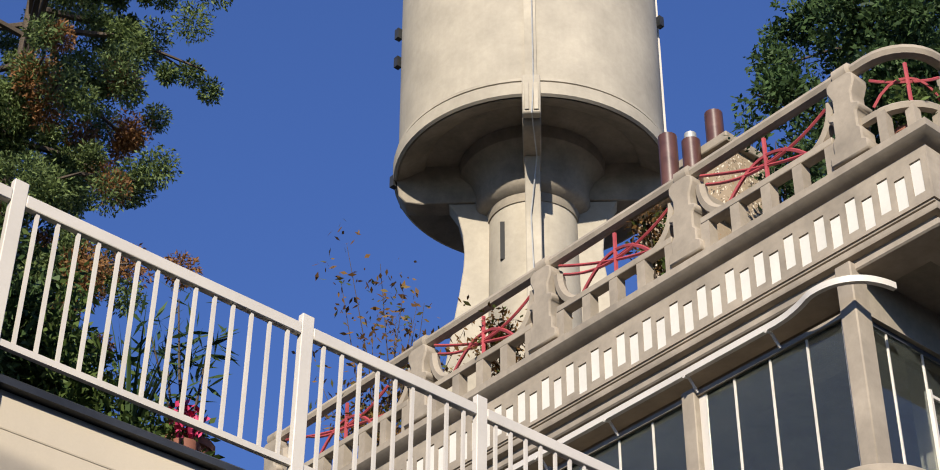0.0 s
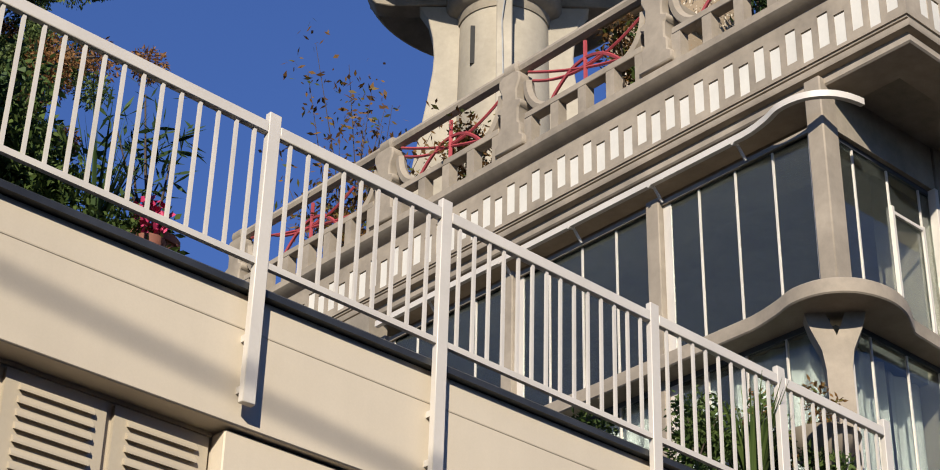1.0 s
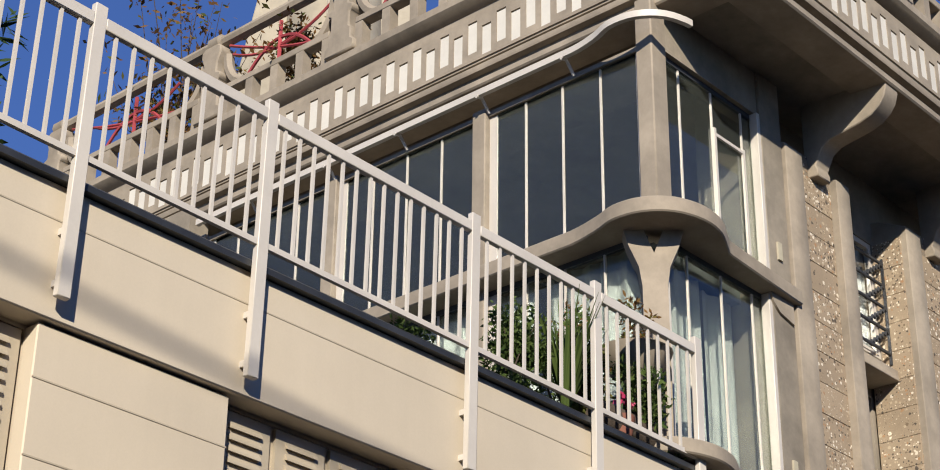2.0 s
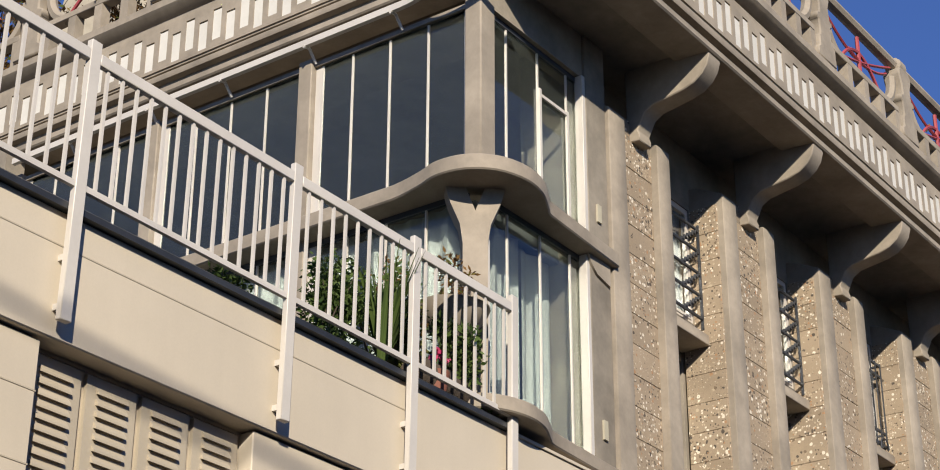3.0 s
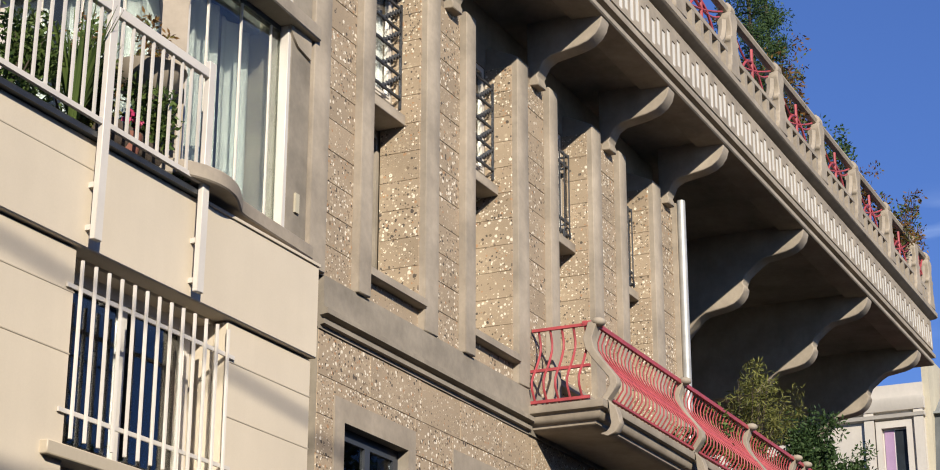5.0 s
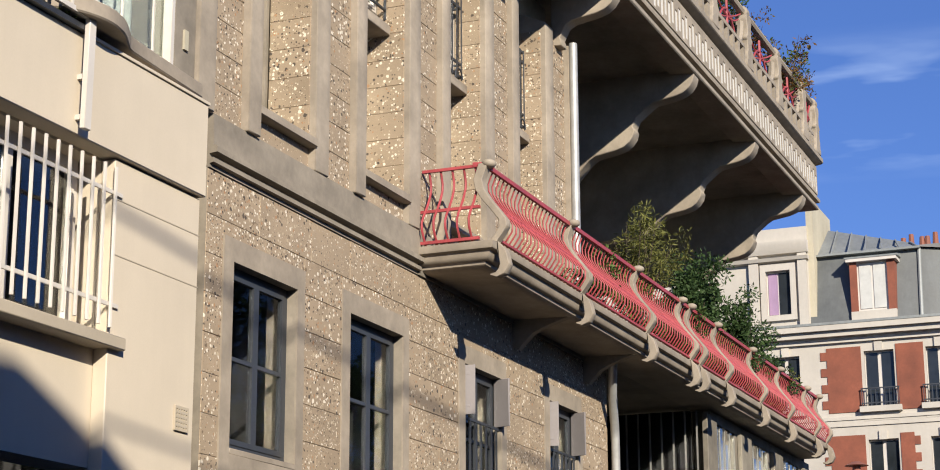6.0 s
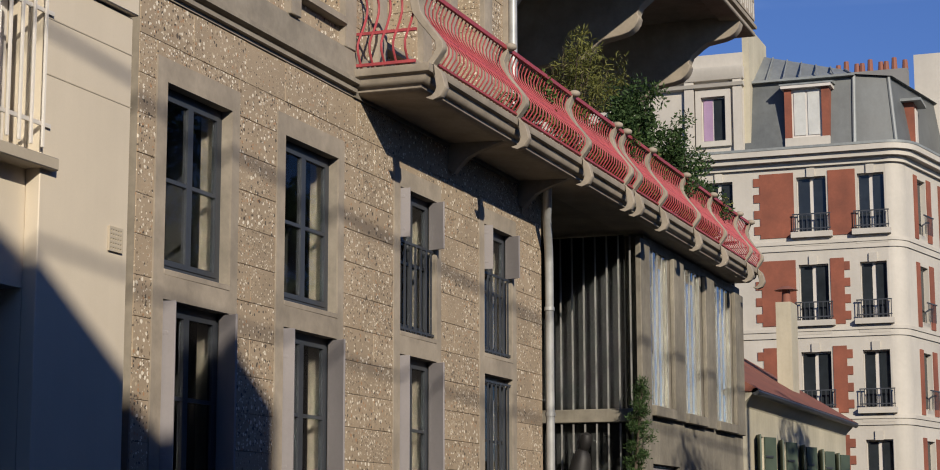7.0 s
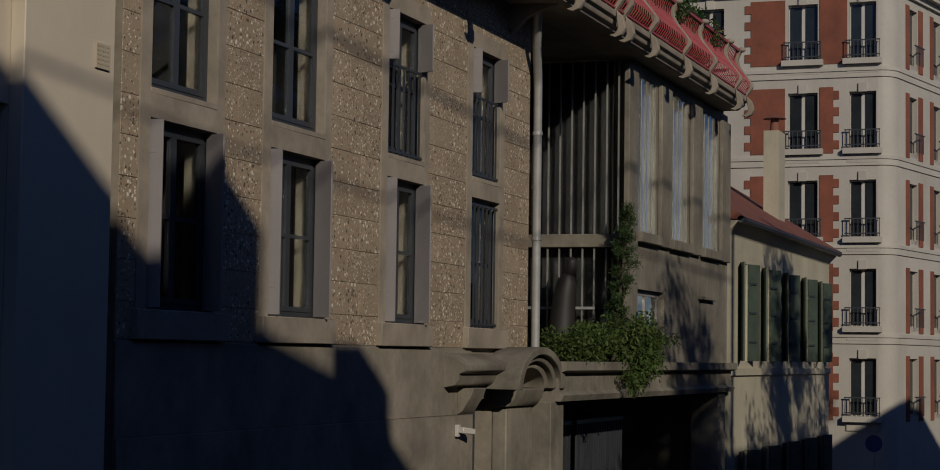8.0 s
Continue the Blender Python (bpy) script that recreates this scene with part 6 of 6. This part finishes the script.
# along the roof balustrade
for k, (x, y, h, w, m, lab) in enumerate([
        (14.6, 11.2, 1.5, 1.0, EVERGREEN, "green shrub behind a balustrade"), (14.75, 13.5, 1.6, 1.2, RUST, "dry brown shrub behind a balustrade"), (14.8, 13.0, 1.3, 0.8, BUSH, "green shrub behind a balustrade"),
        (14.7, 16.1, 1.3, 1.1, RUST, "dry brown shrub behind a balustrade"), (14.7, 19.0, 1.4, 1.2, RUST, "dry brown shrub behind a balustrade"),
        (25.3, 9.6, 1.3, 1.0, RUST, "dry brown shrub behind a balustrade"), (27.4, 9.6, 1.2, 0.9, RUST, "dry brown shrub behind a balustrade"),
        (33.0, 9.3, 2.7, 1.3, RUST, "rust brown shrub hanging over a balustrade"), (37.4, 9.9, 2.6, 1.6, EVERGREEN, "green shrub on a roof terrace"),
        (39.6, 9.9, 2.2, 1.4, EVERGREEN, "green shrub on a roof terrace"), (42.2, 9.5, 2.2, 1.5, BUSH, "green shrub on a roof terrace"), (40.6, 9.5, 1.3, 1.2, RUST, "dry brown shrub behind a balustrade"),
        (29.0, 9.5, 1.1, 0.9, RUST, "dry brown shrub behind a balustrade"), (14.55, 9.3, 1.15, 0.7, BUSH, "green shrub in a corner of the balustrade"),
        (38.6, 9.15, 2.0, 1.4, RUST, "rust brown shrub hanging over a balustrade"), (41.3, 9.15, 2.3, 1.5, RUST, "rust brown shrub hanging over a balustrade"), (42.7, 9.15, 2.0, 1.1, RUST, "rust brown shrub hanging over a balustrade"), (36.9, 9.3, 2.2, 1.4, EVERGREEN, "green shrub on a roof terrace")]):
    shrub("terrace_shrub", (x, y, 14.76), h, w, m, 100 + k, lab, n=30, per=46, size=0.085, group="terrace shrubs", clump=0.2)
tree("terrace_conifer", (34.9, 10.2, 14.76), 5.1, 0.85, EVERGREEN, 41, "dark bushy conifer in a tub on a roof terrace", n=90, per=170, size=0.07, trunk=0.08, first=0.1, clump=0.34, droop=0.2, slim=0.35, limbs=20)
tree("terrace_conifer", (36.6, 10.3, 14.76), 5.5, 0.85, EVERGREEN, 43, "dark bushy conifer in a tub on a roof terrace", n=90, per=170, size=0.07, trunk=0.08, first=0.1, clump=0.32, droop=0.2, slim=0.35, limbs=18)
# on the red balcony
shrub("feathery_shrub", (31.3, 9.75, 7.74), 2.55, 1.7, OLIVE, 51, "feathery yellow green shrub on a balcony", n=64, per=80, size=0.10, slim=0.17, stems=20, clump=0.2)
shrub("dark_shrub", (34.6, 9.75, 7.74), 2.35, 1.5, EVERGREEN, 52, "dark evergreen shrub on a balcony", n=90, per=160, size=0.08, stems=12, clump=0.26)
shrub("dark_shrub", (37.4, 9.7, 7.74), 2.3, 1.6, EVERGREEN, 53, "dark evergreen shrub on a balcony", n=90, per=160, size=0.08, stems=12, clump=0.26)
shrub("dark_shrub", (40.9, 9.6, 7.74), 1.9, 1.5, EVERGREEN, 54, "dark green shrub on a balcony", n=60, per=130, size=0.08, stems=9, clump=0.22)
for k, x in enumerate((28.0, 30.4, 33.3, 35.5, 38.6, 40.6)):
    shrub("balcony_plant", (x, 9.4, 7.74), 1.25, 0.9, OLIVE if k % 2 else BUSH, 60 + k, "trailing green plant behind a red railing", n=22, per=50, size=0.07, group="balcony plants", clump=0.17)


def spiky(name, base, height, n, seed, label, material=BUSH, width=0.05):
    """A rosette of long arching blades."""
    rng = np.random.default_rng(seed)
    t = thing(name, base, label, "plant")
    b = Vector(base)
    bm = bmesh.new()
    for k in range(n):
        a = rng.uniform(0, math.tau)
        d = Vector((math.cos(a), math.sin(a), 0))
        s = Vector((-d.y, d.x, 0)) * width / 2
        L = height * rng.uniform(0.6, 1.1)
        lean = rng.uniform(0.08, 0.5)
        prev = None
        for u in range(6):
            q = u / 5
            p = b + d * (L * lean * q ** 1.4) + Vector((0, 0, L * (q - 0.28 * lean * q * q)))
            w = s * (1 - q * 0.92)
            cur = (bm.verts.new(p - w), bm.verts.new(p + w + Vector((0, 0, 0.004))))
            if prev:
                bm.faces.new((prev[0], prev[1], cur[1], cur[0]))
            prev = cur
    part("foliage", bm, material, t)
    return t


# on the cream house's terrace, behind the white railing
TZ = 8.04
for k, (x, y, h, w, m) in enumerate([(3.9, 10.6, 2.3, 1.3, BUSH), (4.7, 10.7, 1.7, 1.2, BUSH), (5.3, 10.5, 1.2, 1.0, BUSH), (5.95, 10.5, 0.7, 0.8, BUSH), (3.0, 10.6, 2.6, 1.4, EVERGREEN), (4.45, 10.4, 1.2, 1.2, EVERGREEN)]):
    shrub("terrace_bush", (x, y, 7.8), h, w, m, 200 + k, "leafy green bush on a terrace", pot=False, n=60, per=90, size=0.07, group="terrace bushes", clump=0.2)
spiky("spiky_plant", (5.7, 10.3, TZ), 1.2, 34, 5, "spiky green plant on a terrace", EVERGREEN, 0.045)
ol = shrub("oleander", (6.2, 10.35, TZ), 1.75, 0.8, EVERGREEN, 207, "thin oleander with long narrow leaves", n=20, per=10, size=0.17, slim=0.16, stems=5, clump=0.14, pot=True)
fl = thing("geranium", (6.05, 10.12, TZ), "pink geranium in a pot", "flower")
part("pot", revolve(bmesh.new(), [(0.09, TZ), (0.12, TZ + 0.2), (0.1, TZ + 0.2)], 6.05, 10.12, 12), TERRACOTTA, fl)
leaves("blossom", [(6.05, 10.1, TZ + 0.32, 0.09), (6.12, 10.1, TZ + 0.42, 0.07), (5.98, 10.1, TZ + 0.45, 0.07)], FLOWER, fl, 40, 0.06, seed=9, slim=0.9)
# by the glazed corner
spiky("spiky_plant", (12.6, 10.08, TZ), 1.25, 90, 6, "large spiky green plant beside the glazed corner", BUSH, 0.06)
for k, (x, y, h, w, m) in enumerate([(11.95, 10.3, 0.8, 0.7, BUSH), (12.3, 10.35, 1.15, 0.8, BUSH), (12.95, 10.4, 1.45, 0.7, BUSH), (13.1, 10.35, 1.0, 0.5, OLIVE), (13.6, 9.92, 0.85, 0.5, BUSH), (13.2, 10.4, 1.3, 0.5, RUST)]):
    shrub("corner_plant", (x, y, TZ), h, w, m, 220 + k, "leafy potted plant beside the glazed corner", pot=False, n=30, per=46, size=0.065, group="corner plants", clump=0.15)
fl = thing("red_geranium", (13.25, 9.95, TZ), "red geranium in a pot behind the railing", "flower")
part("pot", revolve(bmesh.new(), [(0.1, TZ), (0.14, TZ + 0.22), (0.11, TZ + 0.22)], 13.25, 9.95, 12), TERRACOTTA, fl)
leaves("blossom", [(13.25, 9.93, TZ + 0.42, 0.05), (13.33, 9.93, TZ + 0.36, 0.04)], FLOWER, fl, 24, 0.045, seed=12, slim=0.9)
part("leaf_mass", tube(bmesh.new(), [(13.25, 9.95, TZ + 0.2), (13.27, 9.94, TZ + 0.38)], 0.012, 5), EVERGREEN, fl)
pt = thing("stone_planter", (13.7, 10.3, TZ), "pale stone planter on a pedestal", "planter")
part("pedestal", revolve(bmesh.new(), [(0.16, TZ), (0.16, TZ + 0.08), (0.1, TZ + 0.14), (0.1, TZ + 0.75), (0.14, TZ + 0.8)], 13.75, 10.15, 16), CONCRETE_PALE, pt)
part("bowl", revolve(bmesh.new(), [(0.14, TZ + 0.8), (0.34, TZ + 0.98), (0.4, TZ + 1.1), (0.34, TZ + 1.1)], 13.75, 10.15, 20), CONCRETE_PALE, pt)
shrub("dry_plant", (13.75, 10.15, TZ + 1.09), 0.5, 0.5, RUST, 229, "dry pinkish plant in a stone bowl", pot=False, n=16, per=26, size=0.06, clump=0.1)
lg = thing("log_planter", (13.3, 10.0, TZ), "brown half-log planter behind a railing", "planter")
part("log", tube(bmesh.new(), [(12.95, 10.02, TZ + 0.17), (13.0, 10.02, TZ + 0.17), (13.72, 10.02, TZ + 0.17), (13.76, 10.02, TZ + 0.17)], [0.13, 0.17, 0.17, 0.13], 12), BARK, lg)
# weeds on the ledge
for k, x in enumerate((10.1, 10.35, 11.6, 13.9)):
    leaves_owner = thing("weed", (x, 9.78, 8.02), "small green weed on a parapet ledge", "weed", "ledge weeds")
    leaves("leaf_tuft", [(x, 9.8, 8.06, 0.07), (x + 0.08, 9.82, 8.05, 0.06), (x - 0.07, 9.8, 8.05, 0.05)], BUSH, leaves_owner, 40, 0.05, seed=300 + k)
# on the planter over the garage
tree("cypress", (34.5, 9.62, 1.55), 2.9, 0.3, EVERGREEN, 61, "narrow green cypress in a planter", n=110, per=80, size=0.05, trunk=0.05, first=0.05, clump=0.12, droop=-0.5, slim=0.35, limbs=26)
for k, (x, h, w) in enumerate([(31.4, 0.5, 0.9), (32.3, 0.6, 1.0), (33.2, 0.6, 0.9), (35.6, 0.8, 1.1), (36.3, 0.7, 1.0)]):
    shrub("planter_bush", (x, 9.5, 1.55), h, w, BUSH, 320 + k, "green bush in a concrete planter", n=36, per=60, size=0.075, pot=False, group="planter bushes", clump=0.18)
hg = thing("hanging_plant", (35.0, 9.3, 1.55), "leafy plant hanging over a planter beam", "plant")
rng = np.random.default_rng(77)
leaves("foliage", [(35.0 + rng.normal() * 0.62, 9.2 + rng.normal() * 0.08, 1.72 + rng.normal() * 0.26, 0.17) for _ in range(60)], BUSH, hg, 50, 0.09, seed=78, droop=0.8)
bm = tube(bmesh.new(), [(34.3, 10.6, 1.55), (34.3, 10.6, 1.75), (34.32, 10.58, 2.3), (34.33, 10.55, 2.75), (34.31, 10.5, 3.02), (34.29, 10.47, 3.14), (34.28, 10.45, 3.2), (34.27, 10.42, 3.27), (34.25, 10.39, 3.38), (34.24, 10.38, 3.48), (34.23, 10.37, 3.52)], [0.3, 0.29, 0.25, 0.22, 0.19, 0.14, 0.08, 0.1, 0.12, 0.1, 0.03], 14)
solo("statue", bm, BRONZE, (34.3, 10.6, 1.55), "dark bronze statue behind slim bars", "statue", smooth=True)

# round road sign on its post
sg = thing("road_sign", (60.5, 8.34, -2.42), "round blue road sign on a metal post", "sign")
part("sign_post", tube(bmesh.new(), [(60.5, 8.34, -2.42), (60.5, 8.34, -0.66)], 0.035, 8), STEEL, sg)
part("sign_disc", tube(bmesh.new(), [(60.46, 8.34, -0.94), (60.44, 8.34, -0.94)], 0.27, 24), SIGN_BLUE, sg, "round blue disc")

# ---- pebble blocks: each stands a little proud of its joints ----
rng = np.random.default_rng(4)
H = 0.418


def course(owner, x0, x1, z, y, lengths, h=H, material=PEBBLE):
    """One row of blocks between x0 and x1."""
    x = x0
    k = 0
    while x < x1 - 0.05:
        w = lengths[k % len(lengths)]
        if x1 - x - w < 0.3:
            w = x1 - x
        w = min(w, x1 - x)
        cast("block", block_mesh(w - 0.006, 0.05, h - 0.006, 0.004, material), material, owner, (x + 0.003, y + 0.014 + rng.uniform(-0.003, 0.003), z + 0.003))
        x += w
        k += 1


edges = [16.93] + [v for a, b in WIN for v in (a - 0.22, b + 0.18)] + [30.45]
CH = 0.4315
course(lower_wall, 16.93, 30.45, 6.88, FY - 0.012, [1.17, 1.28, 1.04, 1.24, 0.92], 0.5)
for a, b in WIN:
    course(lower_wall, a - 0.22, b + 0.18, 6.72, FY - 0.012, [0.95, 1.1], 0.16)
for r in range(12):
    z = 6.88 - (r + 1) * CH
    h = CH
    if z < 1.74:
        z, h = 1.74, z + CH - 1.74
    for a, b in zip(edges[::2], edges[1::2]):
        w = b - a
        course(lower_wall, a, b, z, FY - 0.012, [w] if w < 1.15 and rng.random() < 0.6 else ([w * 0.36, w * 0.64] if r % 2 else [w * 0.6, w * 0.4]), h)
for p in PAIRS:
    for r in range(12):
        course(house, p + 0.36, p + 1.06, 7.99 + r * 0.378, FY - 0.015, [0.7], 0.378)
# reveals of the deep bays, facing the light
for a, b in bays:
    for r in range(11):
        z = 8.43 + r * 0.378
        ob = cast("block", block_mesh(0.56, 0.04, 0.374, 0.004, PEBBLE), PEBBLE, house, (b - 0.022, FY + 0.58, z))
        ob.rotation_euler = (0, 0, radians(-90))
